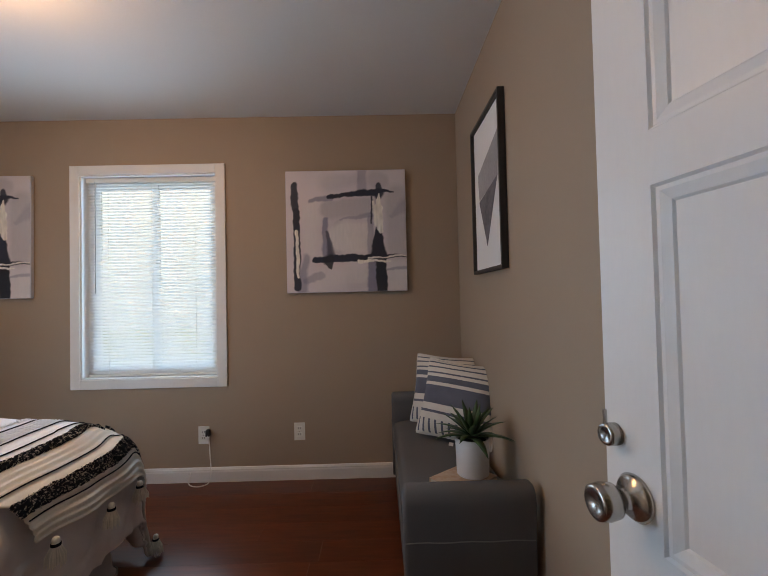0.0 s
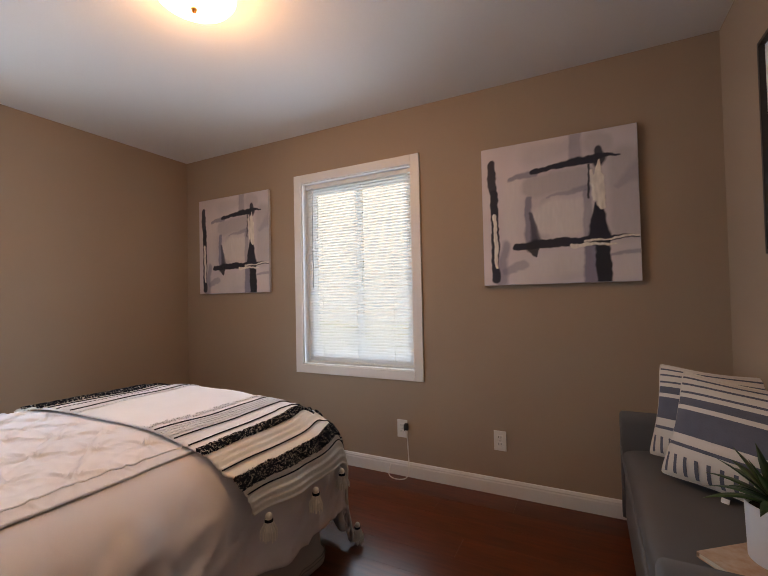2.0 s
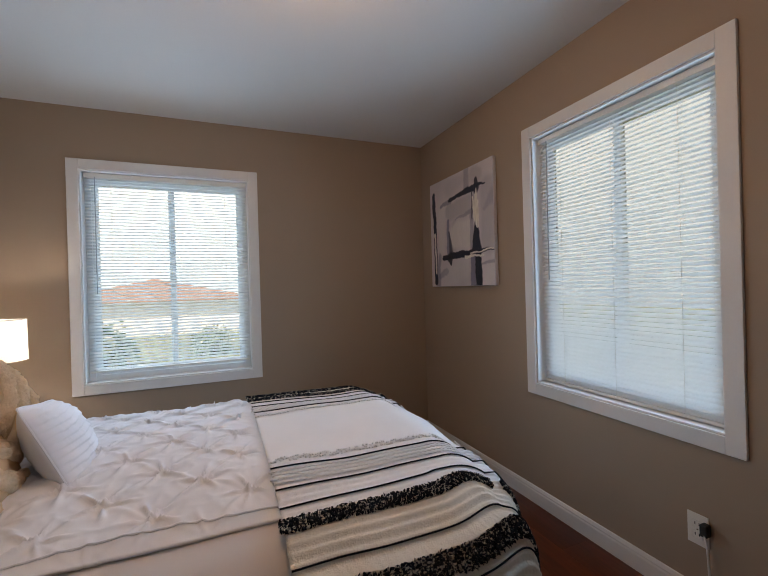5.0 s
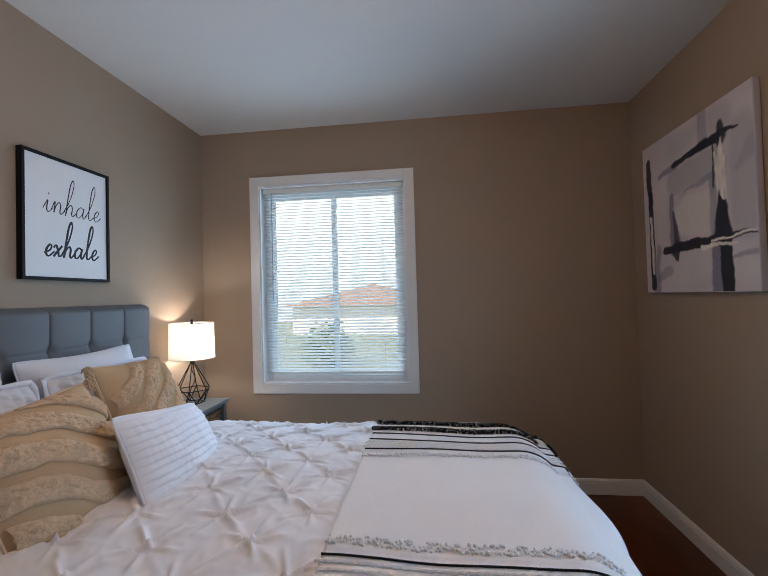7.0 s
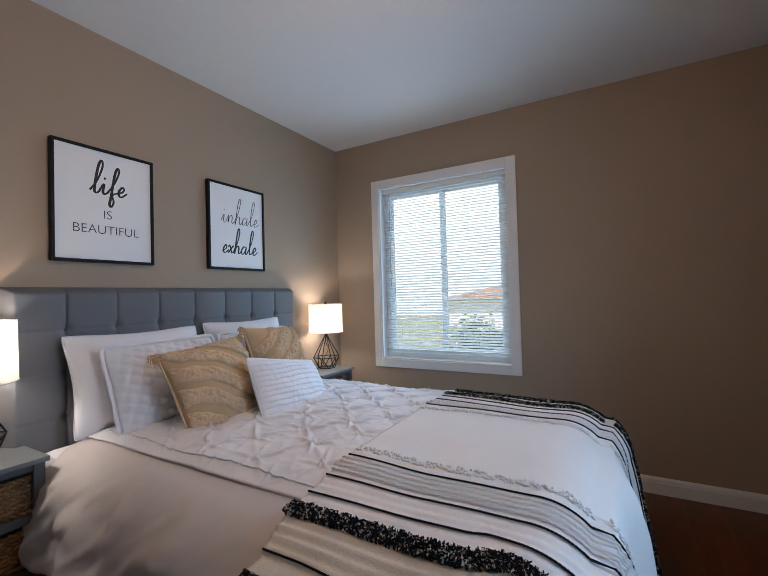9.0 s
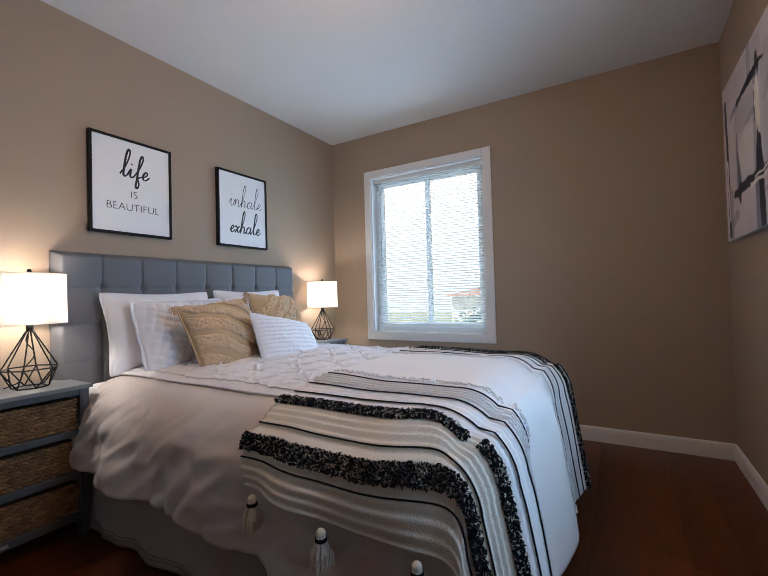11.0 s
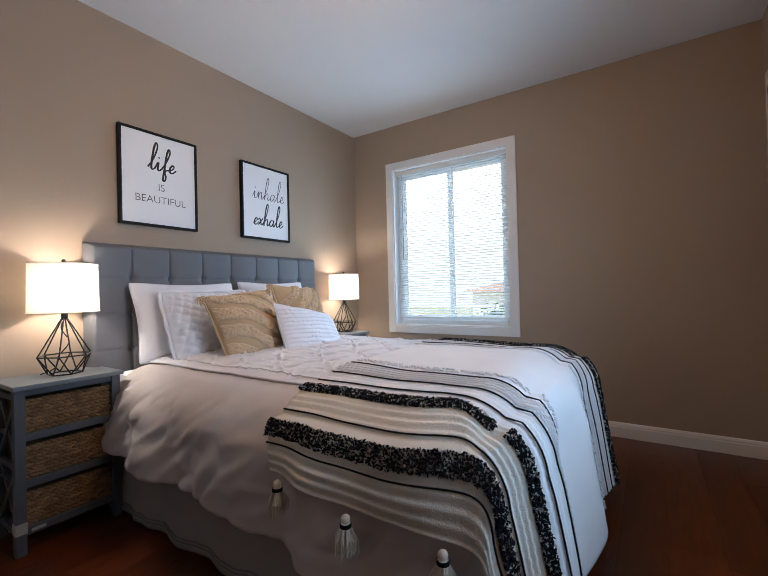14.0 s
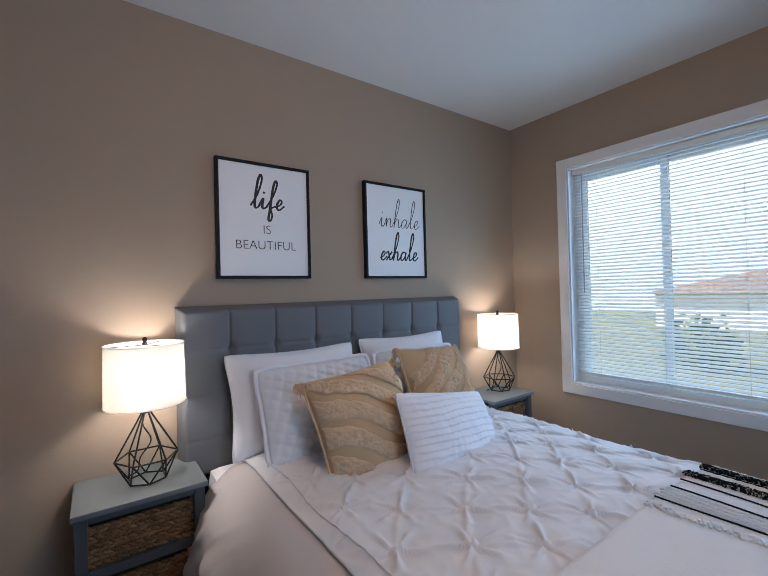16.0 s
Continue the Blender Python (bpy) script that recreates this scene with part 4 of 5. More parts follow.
plain_pillow(-1.80, 1.765, 0.645, 14, 0, w=0.62, h=0.43)
plain_pillow(-2.42, 1.765, 0.655, 14, 0, w=0.58, h=0.43)
sham(-1.855, 1.92, 0.650, 22, 2, w=0.53, h=0.38)
sham(-2.39, 1.92, 0.660, 22, -2, w=0.49, h=0.37)
tufted_pillow(-1.925, 2.175, 0.618, 26, 2, 5, w=0.42, h=0.42, slope=-0.55)
tufted_pillow(-2.36, 2.07, 0.675, 24, 6, -4, w=0.40, h=0.39, slope=0.9)
lum, lf, lb = cushion("lumbar_pillow", 0.55, 0.325, 0.15, pose(-2.175, 2.325, 0.605, 26, -10, 8), PINT, "small white lumbar pillow with fine horizontal pleats", "pillow", "white bed pillows", relief=pleats, n=90, pinchc=0.05)
piping(lum, 0.55, 0.325, lf, PINT)


# ---- pictures ----
# brush marks: from, to, widths (shares of the canvas), softness, strength
VIOLET = [(0.64, 1.0, 0.64, 0.84, 0.07, 0.07, 0.3, 0.6), (0.20, 0.755, 0.38, 0.775, 0.03, 0.05, 0.3, 0.8), (0.45, 0.59, 0.72, 0.635, 0.012, 0.04, 0.4, 0.7),
          (0.705, 0.60, 0.71, 0.30, 0.05, 0.07, 0.3, 0.7), (0.715, 0.23, 0.715, 0.0, 0.08, 0.09, 0.2, 0.95), (0.13, 0.02, 0.16, 0.30, 0.08, 0.05, 0.5, 0.75),
          (0.16, 0.10, 0.29, 0.14, 0.05, 0.06, 0.3, 0.6), (0.84, 0.18, 1.0, 0.185, 0.02, 0.03, 0.4, 0.7), (0.32, 0.60, 0.345, 0.30, 0.04, 0.09, 0.25, 0.9), (0.88, 0.62, 1.0, 0.70, 0.03, 0.12, 0.6, 0.4)]
SHADOWY = [(0.36, 0.68, 0.70, 0.70, 0.15, 0.15, 0.3, 0.7), (0.92, 0.34, 0.93, 0.78, 0.18, 0.20, 0.4, 0.6), (0.44, 0.55, 0.43, 0.36, 0.08, 0.10, 0.4, 0.6),
           (0.36, 0.90, 0.60, 0.93, 0.16, 0.10, 0.7, 0.35), (0.55, 0.10, 0.66, 0.12, 0.18, 0.14, 0.6, 0.4), (0.75, 0.92, 0.80, 0.90, 0.14, 0.12, 0.3, 0.5)]
PALE = [(0.47, 0.45, 0.63, 0.45, 0.24, 0.24, 0.2, 0.85), (0.20, 0.34, 0.22, 0.70, 0.10, 0.12, 0.6, 0.5), (0.30, 0.10, 0.62, 0.13, 0.16, 0.14, 0.6, 0.5), (0.93, 0.07, 0.95, 0.12, 0.12, 0.12, 0.6, 0.5)]
DARK = [(0.070, 0.89, 0.085, 0.62, 0.055, 0.065, 0.12, 0.97), (0.085, 0.66, 0.088, 0.34, 0.066, 0.055, 0.12, 1.0), (0.09, 0.40, 0.085, 0.04, 0.055, 0.06, 0.14, 1.0), (0.36, 0.785, 0.76, 0.82, 0.035, 0.06, 0.15, 1.0),
        (0.74, 0.825, 0.90, 0.815, 0.05, 0.008, 0.2, 1.0), (0.77, 0.87, 0.775, 0.80, 0.05, 0.09, 0.25, 0.95), (0.77, 0.52, 0.765, 0.30, 0.035, 0.14, 0.12, 1.0),
        (0.345, 0.50, 0.372, 0.30, 0.02, 0.07, 0.3, 0.85), (0.23, 0.27, 0.58, 0.278, 0.05, 0.065, 0.1, 1.0), (0.55, 0.28, 1.0, 0.288, 0.06, 0.018, 0.12, 1.0)]
DARKER = [(0.35, 0.26, 0.375, 0.185, 0.10, 0.012, 0.2, 0.95), (0.785, 0.25, 0.79, 0.0, 0.085, 0.095, 0.1, 1.0), (0.71, 0.78, 0.715, 0.56, 0.014, 0.012, 0.2, 0.95)]
WHITES = [(0.775, 0.80, 0.765, 0.66, 0.012, 0.075, 0.08, 1.0), (0.765, 0.68, 0.79, 0.50, 0.080, 0.040, 0.08, 1.0), (0.722, 0.74, 0.75, 0.55, 0.018, 0.020, 0.1, 0.95), (0.085, 0.50, 0.100, 0.13, 0.030, 0.022, 0.1, 1.0),
          (0.60, 0.252, 0.86, 0.247, 0.032, 0.008, 0.08, 1.0), (0.68, 0.272, 1.0, 0.294, 0.014, 0.012, 0.08, 1.0)]


def painted(name):
    m = mat(name, (0.6, 0.6, 0.6), 0.6, grain=420, bump=0.3, dist=0.002)
    n = m.node_tree.nodes
    at = n.new("ShaderNodeVertexColor")
    at.layer_name = "pigment"
    m.node_tree.links.new(at.outputs["Color"], n["Principled BSDF"].inputs["Base Color"])
    return m


PAINTED = painted("acrylic_on_canvas")


def canvas(x0, x1, z0, z1, first):
    if first is not None:
        return copy_thing(first, pose(x0, Y1 - 0.004, z0))
    w, h = x1 - x0, z1 - z0
    root = thing("canvas_painting", x0, Y1 - 0.004, z0, "square abstract canvas in grey, lilac and navy brush marks", "painting", "abstract canvases")
    add_to(root, "stretched_canvas", boxes((0, w, -0.026, 0, 0, h), bevel=0.004), CANVAS)
    k = 230
    g = np.linspace(0.004, 0.996, k)
    u, v = [q.ravel() for q in np.meshgrid(g, g)]
    wob = np.array([[noise.noise((a * 9, b * 9, 1)) + 0.5 * noise.noise((a * 30, b * 30, 5)), noise.noise((a * 9, b * 9, 7)) + 0.5 * noise.noise((a * 30, b * 30, 9)), noise.noise((a * 3, b * 3, 3)), noise.noise((a * 60, b * 14, 4))] for a, b in zip(u, v)])
    uu, vv = u + 0.013 * wob[:, 0], v + 0.013 * wob[:, 1]
    col = np.array((0.66, 0.61, 0.635)) * (1 + 0.13 * wob[:, 2:3]) * np.array((1.02, 0.99, 0.985)) ** (1 - u[:, None])
    rise = np.zeros(len(u))
    for rows, tint, lift in ((SHADOWY, (0.42, 0.40, 0.42), 0), (PALE, (0.74, 0.70, 0.68), 0), (VIOLET, (0.235, 0.225, 0.31), 0), (DARK, (0.017, 0.020, 0.040), 0.0004), (DARKER, (0.014, 0.018, 0.030), 0.0004), (WHITES, (0.84, 0.80, 0.73), 0.0014)):
        for a, b, c, d, e, f, soft, amount in rows:
            dx, dy = c - a, d - b
            t = ((uu - a) * dx + (vv - b) * dy) / (dx * dx + dy * dy)
            tc = np.clip(t, 0, 1)
            far = np.hypot(uu - a - tc * dx, vv - b - tc * dy)
            half = (e + (f - e) * tc) / 2
            s = np.clip((half - far) / (1.3 * soft * half + 0.004) + 0.5, 0, 1) * amount
            if soft > 0.25:
                s = s * (0.85 + 0.3 * wob[:, 2])
            s = np.clip(s, 0, 1)[:, None]
            shade = np.array(tint) * (1 + (0.25 if lift > 0.001 else 0.07) * wob[:, 3:4])
            col = col * (1 - s) + shade * s
            rise += s[:, 0] * lift * (1 + wob[:, 3])
    me = bpy.data.meshes.new("painted_face")
    idx = np.arange(k * k).reshape(k, k)
    quads = np.stack((idx[:-1, :-1], idx[:-1, 1:], idx[1:, 1:], idx[1:, :-1]), -1).reshape(-1, 4)
    me.from_pydata(np.stack((u * w, -0.0265 - rise, v * h), 1).tolist(), [], quads.tolist())
    at = me.color_attributes.new("pigment", "FLOAT_COLOR", "POINT")
    at.data.foreach_set("color", np.concatenate((np.clip(col, 0.005, 0.9), np.ones((k * k, 1))), 1).ravel().astype(np.float32))
    me.materials.append(PAINTED)
    ob = new("painted_face", me)
    ob.parent = root
    return root


can = canvas(-0.857, -0.053, 1.238, 2.056, None)
canvas(-3.350, -2.545, 1.243, 2.056, can)


def tri_picture():
    root = thing("framed_print", X1 - 0.002, 3.600, 1.69, "framed print of grey triangles in a deep dark frame", "picture")
    w, h, d, k = 0.505, 0.762, 0.030, 0.016

    def add(n, bm, mt, lab=""):
        return add_to(root, n, bm, mt, lab)
    for nm, y0, y1, z0, z1 in (("frame_side", -w / 2, -w / 2 + k, -h / 2, h / 2), ("frame_side", w / 2 - k, w / 2, -h / 2, h / 2), ("frame_side", -w / 2 + k, w / 2 - k, -h / 2, -h / 2 + k), ("frame_side", -w / 2 + k, w / 2 - k, h / 2 - k, h / 2)):
        add(nm, boxes((-d, 0, y0, y1, z0, z1), bevel=0.002), BROWNF)
    add("print_paper", boxes((-0.012, -0.004, -w / 2 + k, w / 2 - k, -h / 2 + k, h / 2 - k)), PAPER)
    # upper pale peak, lower dark wedge; +y is towards the window wall
    for nm, pts, mt in (("pale_triangle", ((0.17, 0.125), (-0.20, 0.24), (-0.17, 0.03), (0.15, -0.01), (0.165, 0.07)), TRIL), ("dark_triangle", ((0.155, -0.015), (-0.17, 0.035), (0.02, -0.26)), TRIG)):
        bm = bmesh.new()
        x = -0.0125 if nm[0] == "p" else -0.0130
        bm.faces.new([bm.verts.new((x, a, b)) for a, b in pts])
        add(nm, bm, mt)


tri_picture()

LETTERS = {
    "l": [(0, .2), (.45, 1.2), (.72, 2.2), (.56, 2.65), (.36, 2.2), (.34, .6), (.52, .03), (.9, .35)],
    "i": [(0, .25), (.3, 1.0), (.32, .3), (.5, .02), (.85, .35)],
    "n": [(0, .3), (.22, 1.0), (.26, .05), (.36, .65), (.62, 1.0), (.78, .7), (.78, .2), (.93, .02), (1.2, .35)],
    "h": [(0, .2), (.45, 1.3), (.66, 2.25), (.5, 2.65), (.3, 2.1), (.24, .03), (.34, .65), (.62, 1.0), (.8, .7), (.8, .2), (.95, .02), (1.2, .35)],
}
LETTERS["a"] = [(.80, .85), (.52, 1.0), (.2, .62), (.24, .1), (.5, .06), (.78, .5), (.85, .95), (.82, .3), (.96, .02), (1.2, .35)]
LETTERS["e"] = [(0, .25), (.48, .5), (.62, .85), (.44, 1.0), (.2, .6), (.25, .15), (.5, .02), (.95, .45)]
LETTERS["f"] = [(0, .2), (.45, 1.2), (.72, 2.2), (.56, 2.6), (.38, 2.0), (.36, 0), (.34, -.9), (.54, -1.1), (.66, -.6), (.46, .05), (.9, .35)]
LETTERS["x"] = [(0, .75), (.2, 1.0), (.42, .6), (.62, .06), (.95, .25)]
for tall in "lhf":
    LETTERS[tall] = [(x, z if z < 1.2 else 1.2 + (z - 1.2) * (1.15 if tall == "f" else 1.4)) for x, z in LETTERS[tall]]
ADV = {"l": .78, "i": .74, "n": 1.1, "h": 1.1, "a": 1.08, "e": .82, "f": .8, "x": .85}


def script(word, x, z, size, pen, y):
    """Handwritten joined letters; x runs to the reader's right."""
    bm = bmesh.new()

    def ribbon(pts):
        pts = smooth_line([(p[0], p[1], 0) for p in pts], 7)
        rows = []
        for i, p in enumerate(pts):
            d = pts[min(i + 1, len(pts) - 1)] - pts[max(i - 1, 0)]
            d = d.normalized() if d.length > 1e-9 else Vector((1, 0, 0))
            k = pen / 2 * (0.65 + 0.55 * abs(d.y) * (1.0 if d.y < 0 else 0.45))
            nx, nz = -d.y * k, d.x * k
            rows.append((bm.verts.new((x + p.x * size + nx, y - i * 2e-6, z + p.y * size + nz)), bm.verts.new((x + p.x * size - nx, y - i * 2e-6, z + p.y * size - nz))))
        for a, b in zip(rows, rows[1:]):
            bm.faces.new((a[0], a[1], b[1], b[0]))
    at = 0.0
    for ch in word:
        ribbon([(at + p[0] + 0.16 * p[1], p[1]) for p in LETTERS[ch]])
        if ch == "x":
            ribbon([(at + .95, 1.0), (at + .5, .5), (at + .1, 0.0)])
        if ch == "i":
            ribbon([(at + .52, 1.45), (at + .56, 1.55), (at + .60, 1.62)])
        at += ADV[ch]
    return bm


def block_text(word, size, x, z, y, root, pen=0.0):
    cu = bpy.data.curves.new(word, "FONT")
    cu.body, cu.size, cu.align_x = word, size, "CENTER"
    cu.offset = pen
    tmp = bpy.data.objects.new("tmp", cu)
    me = bpy.data.meshes.new_from_object(tmp)
    bpy.data.objects.remove(tmp)
    me.transform(pose(x, y, z, 90, 0, 0))
    me.materials.append(INK)
    ob = new("lettering", me)
    ob.parent = root
    tagged(ob, "thin black capital letters")


def sign(x0, x1, label, words):
    """A framed sign on the south wall, read from the room; its own x runs to the reader's right."""
    z0, z1 = 1.371, 1.894
    w, h = abs(x1 - x0), z1 - z0
    root = thing("framed_sign", (x0 + x1) / 2, Y0 + 0.002, z0, label, "framed sign", "framed signs", 180)
    d, k = 0.026, 0.013
    for nm, a, b, c, e in (("frame_side", -w / 2, -w / 2 + k, 0, h), ("frame_side", w / 2 - k, w / 2, 0, h), ("frame_side", -w / 2 + k, w / 2 - k, 0, k), ("frame_side", -w / 2 + k, w / 2 - k, h - k, h)):
        add_to(root, nm, boxes((a, b, -d, 0, c, e), bevel=0.0015), BLACKF)
    add_to(root, "printed_board", boxes((-w / 2 + k, w / 2 - k, -0.018, -0.002, k, h - k)), PAPER)
    words(root, w, h, -0.0186)


def life_words(root, w, h, y):
    add_to(root, "lettering", script("life", -0.070, 0.316, 0.048, 0.0100, y), INK, "black brush-script word")
    block_text("IS", 0.057, 0.004, 0.203, y, root, -0.0008)
    block_text("BEAUTIFUL", 0.057, 0.002, 0.132, y, root, -0.0008)


def breathe_words(root, w, h, y):
    add_to(root, "lettering", script("inhale", -0.124, 0.284, 0.0505, 0.0045, y), INK, "thin black script word")
    add_to(root, "lettering", script("exhale", -0.122, 0.100, 0.0490, 0.0090, y), INK, "bold black script word")


sign(-1.936, -1.505, "black framed white sign reading life is beautiful", life_words)
sign(-2.684, -2.256, "black framed white sign reading inhale exhale", breathe_words)


# ---- bench with its cushions, plant and books ----
BX0, BX1, BY0, BY1, SEAT = -0.178, 0.272, 3.055, 4.385, 0.425


def bench():
    root = thing("upholstered_bench", (BX0 + BX1) / 2, 3.7, 0, "grey upholstered storage bench with raised rolled arms", "bench")

    def arm(y_in, s, drop=0.0):
        """s: the way outward along y."""
        prof = [(0.0, 0.05), (0.0, 0.36), (0.004, 0.44), (-0.012, 0.52), (-0.008, 0.552), (0.012, 0.572), (0.045, 0.574), (0.068, 0.556), (0.074, 0.52), (0.066, 0.46), (0.064, 0.36), (0.064, 0.05)]
        bm = bmesh.new()
        rows = []
        for x, sh in ((BX0, 0.014), (BX0 + 0.006, 0.004), (BX0 + 0.014, 0.0), (BX1 - 0.014, 0.0), (BX1 - 0.006, 0.004), (BX1, 0.014)):
            row = []
            for d, z in prof:
                dd = 0.034 + (d - 0.034) * (1 - sh * 12)
                row.append(bm.verts.new((x, y_in + s * dd, z - (sh if z > 0.5 else 0) - (drop if z > 0.4 else 0))))
            rows.append(row)
        for a, b in zip(rows, rows[1:]):
            for i in range(len(prof)):
                bm.faces.new((a[i], a[(i + 1) % len(prof)], b[(i + 1) % len(prof)], b[i]))
        bm.faces.new(rows[0]), bm.faces.new(rows[-1][::-1])
        bmesh.ops.recalc_face_normals(bm, faces=bm.faces)
        a = part("arm", bm, BENCH, root, "", True)
        ysd = y_in + s * 0.0655
        part("arm_seam", sweep(bmesh.new(), [(x, ysd, 0.37 + 0.0015 * math.sin(x * 40)) for x in steps(BX0 + 0.004, BX1 - 0.004, 12)], 0.0022, 5), mat("bench_thread", (0.22, 0.22, 0.23), 0.8), a)
    arm(BY0 + 0.066, -1, 0.022)
    arm(BY1 - 0.072, 1)
    ya, yb = BY0 + 0.067, BY1 - 0.073
    part("seat_box", boxes((BX0 + 0.012, BX1 - 0.01, ya, yb, 0.05, 0.345), bevel=0.01), BENCH, root)

    def lid(u, v):
        eu, ev = 1 - abs(u) ** 8, 1 - abs(v) ** 10
        return Vector((BX0 + (BX1 - BX0) * (u + 1) / 2, ya + (yb - ya) * (v + 1) / 2, 0.35 + 0.068 * max(eu, 0) ** 0.4 * max(ev, 0) ** 0.3 + 0.007 * (1 - u * u) + 0.003 * noise.noise((u * 2, v * 4, 1))))
    part("seat_lid", sheet(lid, steps(-1, 1, 30), steps(-1, 1, 50)), BENCH, root, "padded grey seat lid", True)
    part("lid_edge", boxes((BX0 + 0.001, BX1 - 0.001, ya + 0.001, yb - 0.001, 0.346, 0.352), bevel=0.002), BENCH, root)
    part("lid_piping", sweep(bmesh.new(), [(BX0 - 0.001, y, 0.405) for y in steps(ya, yb, 20)], 0.004, 6), BENCH, root)
    for x in (BX0 + 0.03, BX1 - 0.06):
        for y in (BY0 + 0.02, BY1 - 0.06):
            part("foot", boxes((x, x + 0.035, y, y + 0.035, 0, 0.052), bevel=0.003), DARKW, root)


def striped_cushion(m, w, h):
    root, f, b = cushion("striped_cushion", w, h, 0.18, m, CUSHW, "ivory cushion with slate-blue stripes leaning in the bench corner", "cushion", "striped cushions", pinchc=0.10)
    # level stripes, then upright ones along the foot
    for v0, v1 in ((0.86, 0.90), (0.72, 0.76), (0.56, 0.60), (0.34, 0.48), (-0.18, 0.26), (-0.40, -0.34)):
        bm = sheet(lambda u, v: f(u, v) + Vector((0, 0.0016, 0)), steps(0.97, -0.97, 30), steps(v0, v1, 6))
        add_to(root, "stripe", bm, CUSHB, "", True)
    for i in range(11):
        u = -0.9 + 0.18 * i
        bm = sheet(lambda a, v: f(a, v) + Vector((0, 0.0016, 0)), steps(u + 0.03, u - 0.03, 2), steps(-0.93, -0.56, 8))
        add_to(root, "upright_stripe", bm, CUSHB, "", True)
    piping(root, w, h, f, CUSHW, 0.004)
    bm = boxes((-0.012, 0.012, -0.002, 0.002, -0.022, 0.004))
    add_to(root, "sewn_tag", bm, PAPER)


bench()
striped_cushion(pose(0.105, 4.03, SEAT + 0.014, 17, -2, 154), 0.42, 0.42)
striped_cushion(pose(0.112, 3.785, SEAT + 0.010, 20, -4, 146), 0.44, 0.43)


def book(x, y, z, w, l, t, turn, cover, label):
    root = thing("book", x, y, z, label, "book", "books under the plant", turn)
    add_to(root, "pages", boxes((-w / 2 + 0.004, w / 2 - 0.003, -l / 2 + 0.003, l / 2 - 0.003, 0.002, t - 0.002)), PAGES)
    for n, a, b in (("cover", 0, 0.002), ("cover", t - 0.002, t)):
        add_to(root, n, boxes((-w / 2, w / 2, -l / 2, l / 2, a, b)), cover)
    add_to(root, "spine", boxes((-w / 2 - 0.0015, -w / 2, -l / 2, l / 2, 0, t)), cover)
    return root


def plant(x, y, z):
    pot = thing("potted_plant", x, y, z, "spiky green succulent in a white cylindrical pot on books", "plant")

    def add(n, bm, mt, lab="", smooth=True):
        return add_to(pot, n, bm, mt, lab, smooth)
    add("pot", lathe(((0.0, 0.0), (0.062, 0.0), (0.066, 0.004), (0.070, 0.150), (0.069, 0.153), (0.065, 0.151), (0.063, 0.13), (0.0, 0.13)), 48), POT, "white ceramic pot")
    add("soil", lathe(((0.0, 0.142), (0.03, 0.140), (0.0635, 0.134)), 24), SOIL)
    rnd = random.Random(4)
    n = 30
    for i in range(n):
        t = i / n
        an = i * 2.39996
        le = 0.19 - 0.09 * t + rnd.uniform(-0.015, 0.015)
        lift = radians(6 + 62 * t)
        wd = 0.021 - 0.005 * t
        bm = bmesh.new()
        rows = []
        for k in range(9):
            s = k / 8
            out, up = 0.012 + le * s * math.cos(lift), 0.145 + 0.03 * t + le * s * math.sin(lift) + 0.025 * s - 0.075 * s * s * (1 - t)
            w = wd * (0.7 + 0.9 * s - 1.6 * s * s) if k < 8 else 0.0008
            w = max(w, 0.0008)
            rows.append([bm.verts.new((out, -w, up + 0.005 * (1 - s))), bm.verts.new((out + 0.001, 0, up - 0.006 * (1 - s) - 0.0005)), bm.verts.new((out, w, up + 0.005 * (1 - s))), bm.verts.new((out, 0, up + 0.003 * (1 - s) + 0.0005))])
        for a, b in zip(rows, rows[1:]):
            for k in range(4):
                bm.faces.new((a[k], a[(k + 1) % 4], b[(k + 1) % 4], b[k]))
        bmesh.ops.rotate(bm, verts=bm.verts, cent=(0, 0, 0), matrix=Matrix.Rotation(an, 3, "Z"))
        add("leaf", bm, LEAF)


SZ = SEAT + 0.001
book(0.160, 3.345, SZ, 0.17, 0.21, 0.014, 20, BOOK2, "black printed magazine-like book on the bench seat")
book(0.085, 3.35, SZ + 0.015, 0.17, 0.22, 0.016, -52, BOOK1, "tan softcover book with worn edges under the pot")
plant(0.130, 3.375, SZ + 0.032)


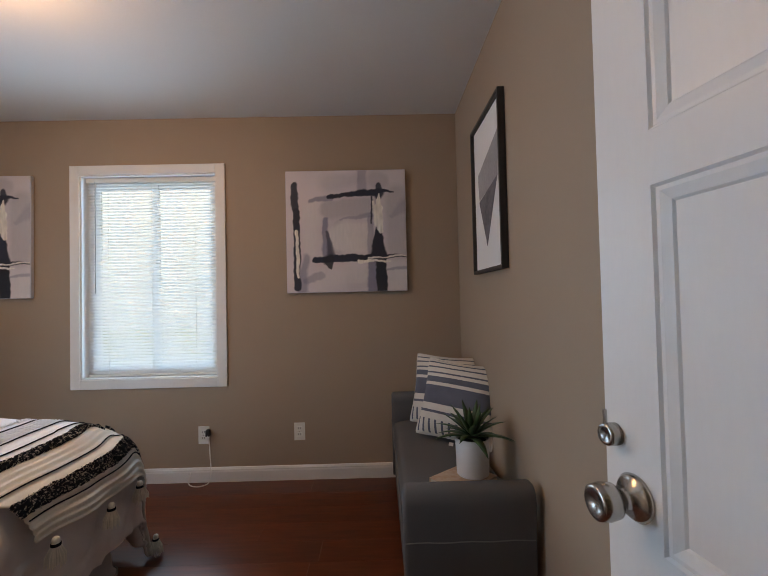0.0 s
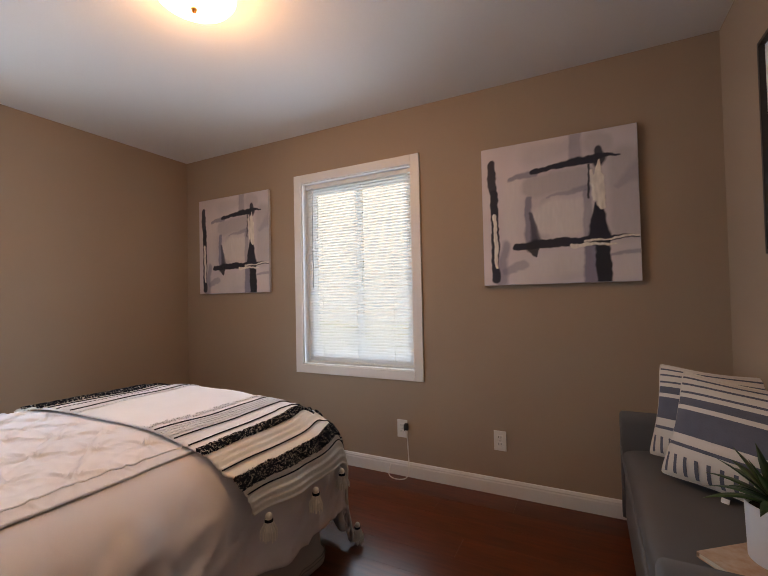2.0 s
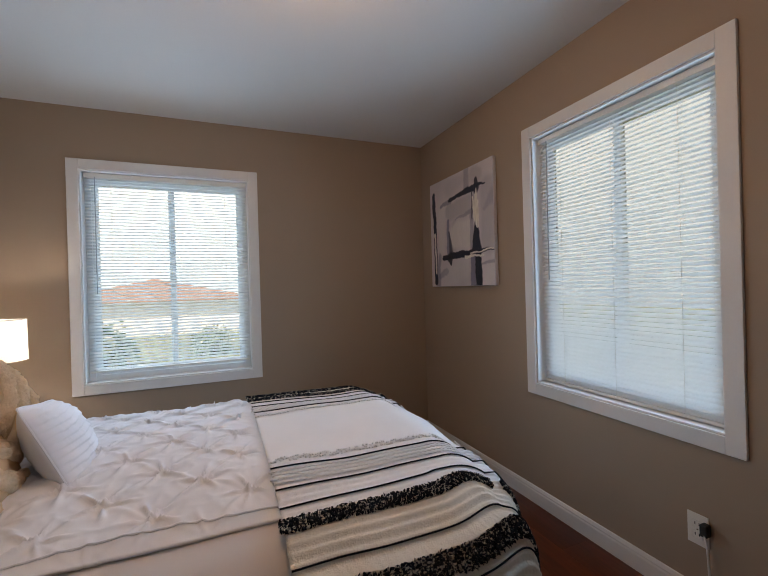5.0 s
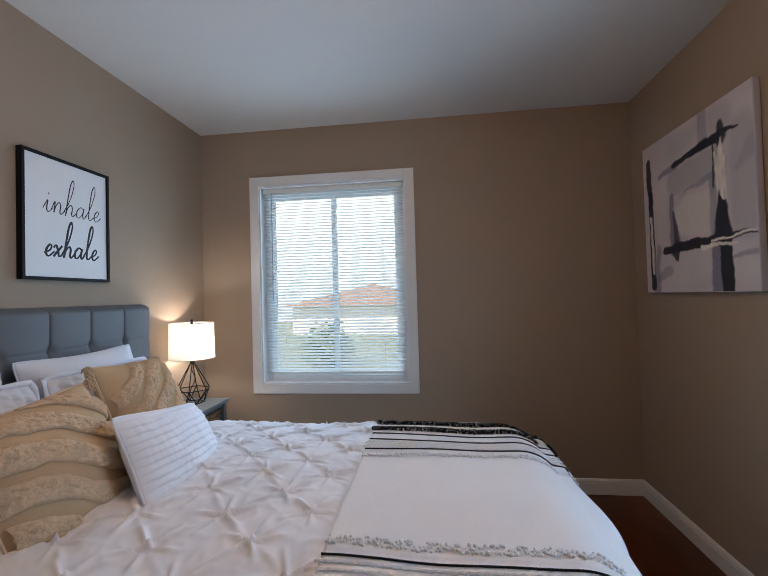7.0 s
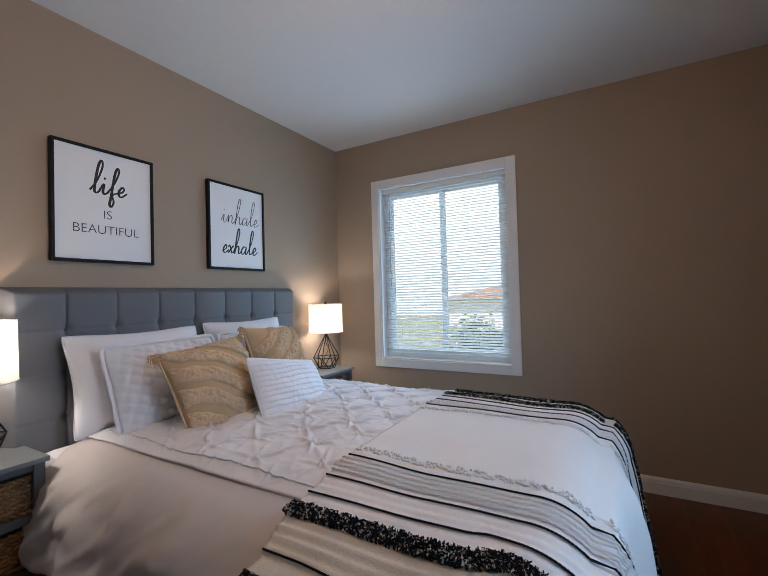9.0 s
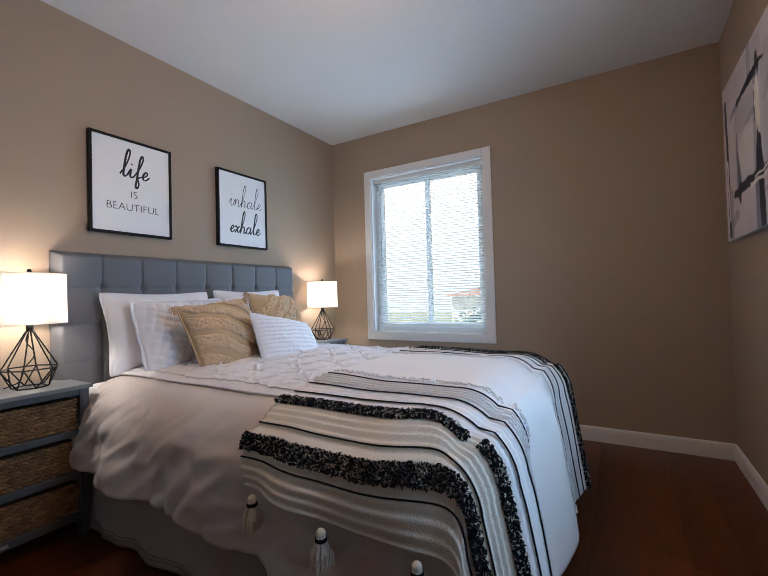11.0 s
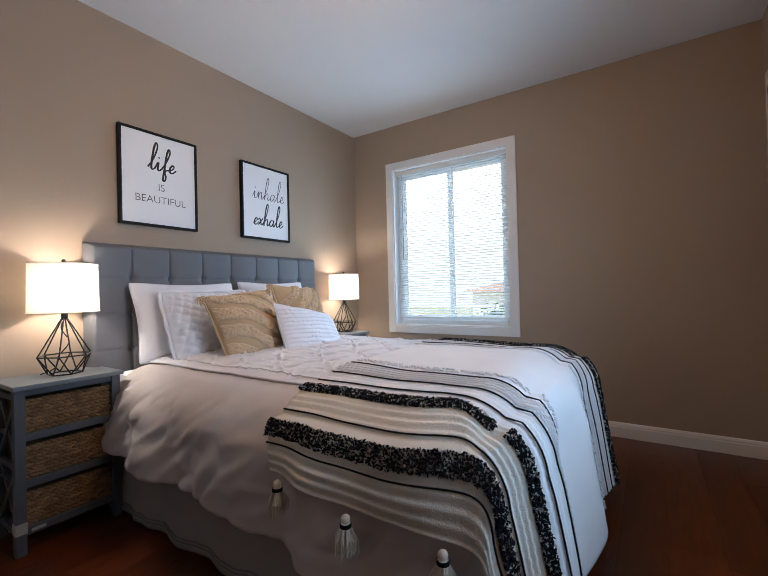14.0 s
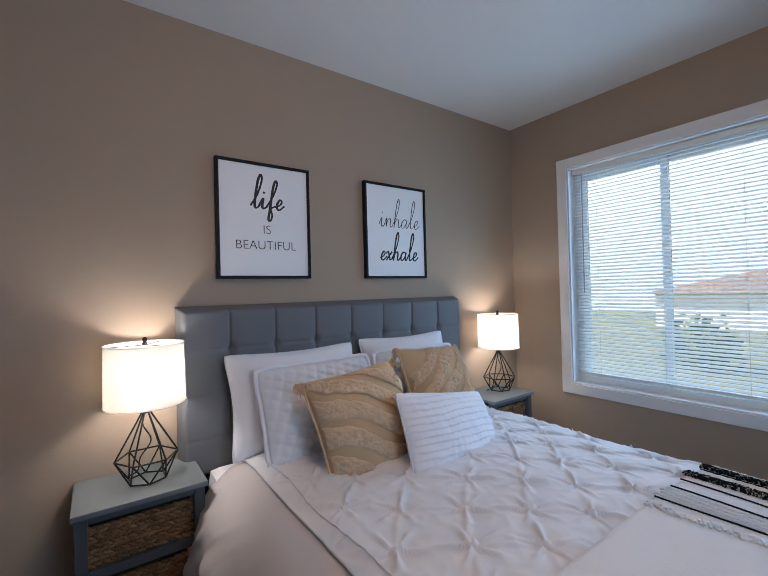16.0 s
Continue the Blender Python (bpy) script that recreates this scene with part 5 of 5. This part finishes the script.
# ---- wall outlets ----
def outlet(x, z, plugged):
    root = thing("wall_outlet", x, Y1, z, "ivory double wall outlet above the baseboard", "outlet", "wall outlets")

    def add(n, bm, mt, lab=""):
        return add_to(root, n, bm, mt, lab)
    add("plate", boxes((-0.036, 0.036, -0.006, 0, -0.058, 0.058), bevel=0.002), PLATE)
    for s in (-1, 1):
        so = add("socket", boxes((-0.017, 0.017, -0.009, -0.006, s * 0.020 - 0.014, s * 0.020 + 0.014), bevel=0.003), PLATE)
        for dx in (-0.007, 0.007):
            ob = link("slot", boxes((dx - 0.0015, dx + 0.0015, -0.0096, -0.009, s * 0.020 - 0.002, s * 0.020 + 0.008)), HOLE)
            ob.parent = so
    add("screw", tube(bmesh.new(), (0, -0.005, 0), (0, -0.0075, 0), 0.003), STEEL)
    if plugged:
        cord = thing("power_cord", x + 0.02, Y1 - 0.01, z, "white power cord hanging from the outlet to the floor", "cord")
        def addc(n, bm, mt):
            return add_to(cord, n, bm, mt, "", True)
        addc("plug", boxes((0.004, 0.028, -0.030, 0.001, -0.002, 0.042), bevel=0.005), HOLE)
        addc("wire", sweep(bmesh.new(), smooth_line([(0.018, -0.026, 0.010), (0.030, -0.032, -0.03), (0.034, -0.030, -0.12), (0.040, -0.035, -0.22), (0.030, -0.05, -0.29), (-0.02, -0.07, -0.304), (-0.075, -0.06, -0.304), (-0.10, -0.05, -0.285), (-0.095, -0.03, -0.235)]), 0.0035, 6), PLATE)


outlet(-1.431, 0.308, True)
outlet(-0.795, 0.316, False)


# ---- floor planks ----
def planks():
    pw, pl, g = 0.165, 1.21, 0.0006
    rnd = random.Random(2)
    y = Y0 - T
    meshes = {}
    while y < Y1 - 0.001:
        w = min(pw, Y1 + 0.0 - y)
        x = X0 - T - rnd.uniform(0.1, 1.1)
        while x < X1:
            a, b = max(x, X0), min(x + pl, X1)
            if b - a > 0.05:
                key = (round(w, 3), round(b - a, 2))
                bm = bmesh.new()
                if key not in meshes:
                    box(bm, 0, b - a - g, 0, w - g, -0.006, 0.0, bevel=0.0006)
                    ob = link("plank", bm, FLOOR)
                    meshes[key] = ob.data
                else:
                    bm.free()
                    ob = new("plank", meshes[key])
                ob.location = (a, y, 0)
                ob.parent = floor
            x += pl
        y += pw


# ---- outside ----
def outside():
    setting(link("ground", boxes((-400, 400, -400, 400, -0.9, -0.6)), GROUND), "pale dry lawn around the house", "ground")

    def house(x0, x1, y0, y1, h, wallm, roofm, label):
        root = thing("neighbour_house", (x0 + x1) / 2, (y0 + y1) / 2, -0.6, label, "house")
        part("wall", boxes((x0, x1, y0, y1, -0.6, h)), wallm, root)
        bm = bmesh.new()
        e = 0.4
        ym = (y0 + y1) / 2
        vs = [bm.verts.new(p) for p in ((x0 - e, y0 - e, h), (x1 + e, y0 - e, h), (x1 + e, y1 + e, h), (x0 - e, y1 + e, h), (x0 - e, ym, h + 1.0), (x1 + e, ym, h + 1.0))]
        for f in ((0, 1, 5, 4), (2, 3, 4, 5), (0, 4, 3), (1, 2, 5), (3, 2, 1, 0)):
            bm.faces.new([vs[i] for i in f])
        part("roof", bm, roofm, root)
    house(-26, -21, -4.0, 4.5, 0.9, SIDING, PALEROOF, "pale sided house far across the yard")
    # added glowing walls standing in for the bright hazy distance beyond the yards
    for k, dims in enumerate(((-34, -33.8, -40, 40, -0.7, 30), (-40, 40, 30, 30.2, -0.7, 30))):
        setting(link("backdrop", boxes(dims), GLOWWALLN if k else GLOWWALL), "added glowing wall standing in for the bright distance beyond the yard", "backdrop")

    def bush(x, y, z, r, n, name, label, cat):
        root = thing(name, x, y, -0.6, label, cat)
        rnd = random.Random(int(x * 10))
        bm = bmesh.new()
        for i in range(n):
            d = Vector((rnd.gauss(0, 1), rnd.gauss(0, 1), rnd.gauss(0, 0.8))).normalized() * r * rnd.uniform(0.5, 1.05)
            c = Vector((x, y, z)) + d
            m = Matrix.Translation(c) @ Euler((rnd.uniform(0, 6), rnd.uniform(0, 6), rnd.uniform(0, 6))).to_matrix().to_4x4()
            bmesh.ops.create_grid(bm, x_segments=1, y_segments=1, size=r * 0.07, matrix=m)
        tagged(part("crown", bm, HEDGE, root), kind="stuff")
        o = bmesh.new()
        tube(o, (x, y, -0.62), (x, y, z), 0.09, 0.04)
        for k in range(4):
            tube(o, (x, y, z - r * 0.5), (x + r * 0.6 * math.cos(k * 1.6), y + r * 0.6 * math.sin(k * 1.6), z + r * 0.3), 0.035, 0.01)
        part("trunk", o, BARK, root)
    bush(-11.5, 4.4, -0.2, 0.7, 400, "bush", "wide green bush beyond the window", "bush")
    bush(1.4, 13.5, 0.6, 1.2, 700, "bush", "green bush in the yard behind the house", "bush")
    bush(-12.0, 0.2, -0.1, 0.75, 400, "bush", "round green bush beyond the window", "bush")
    bush(-13.5, 2.6, -0.25, 0.6, 300, "bush", "round green bush beyond the window", "bush")
    bush(-1.2, 12.6, 0.2, 0.8, 400, "bush", "green bush in the yard behind the house", "bush")


outside()
planks()
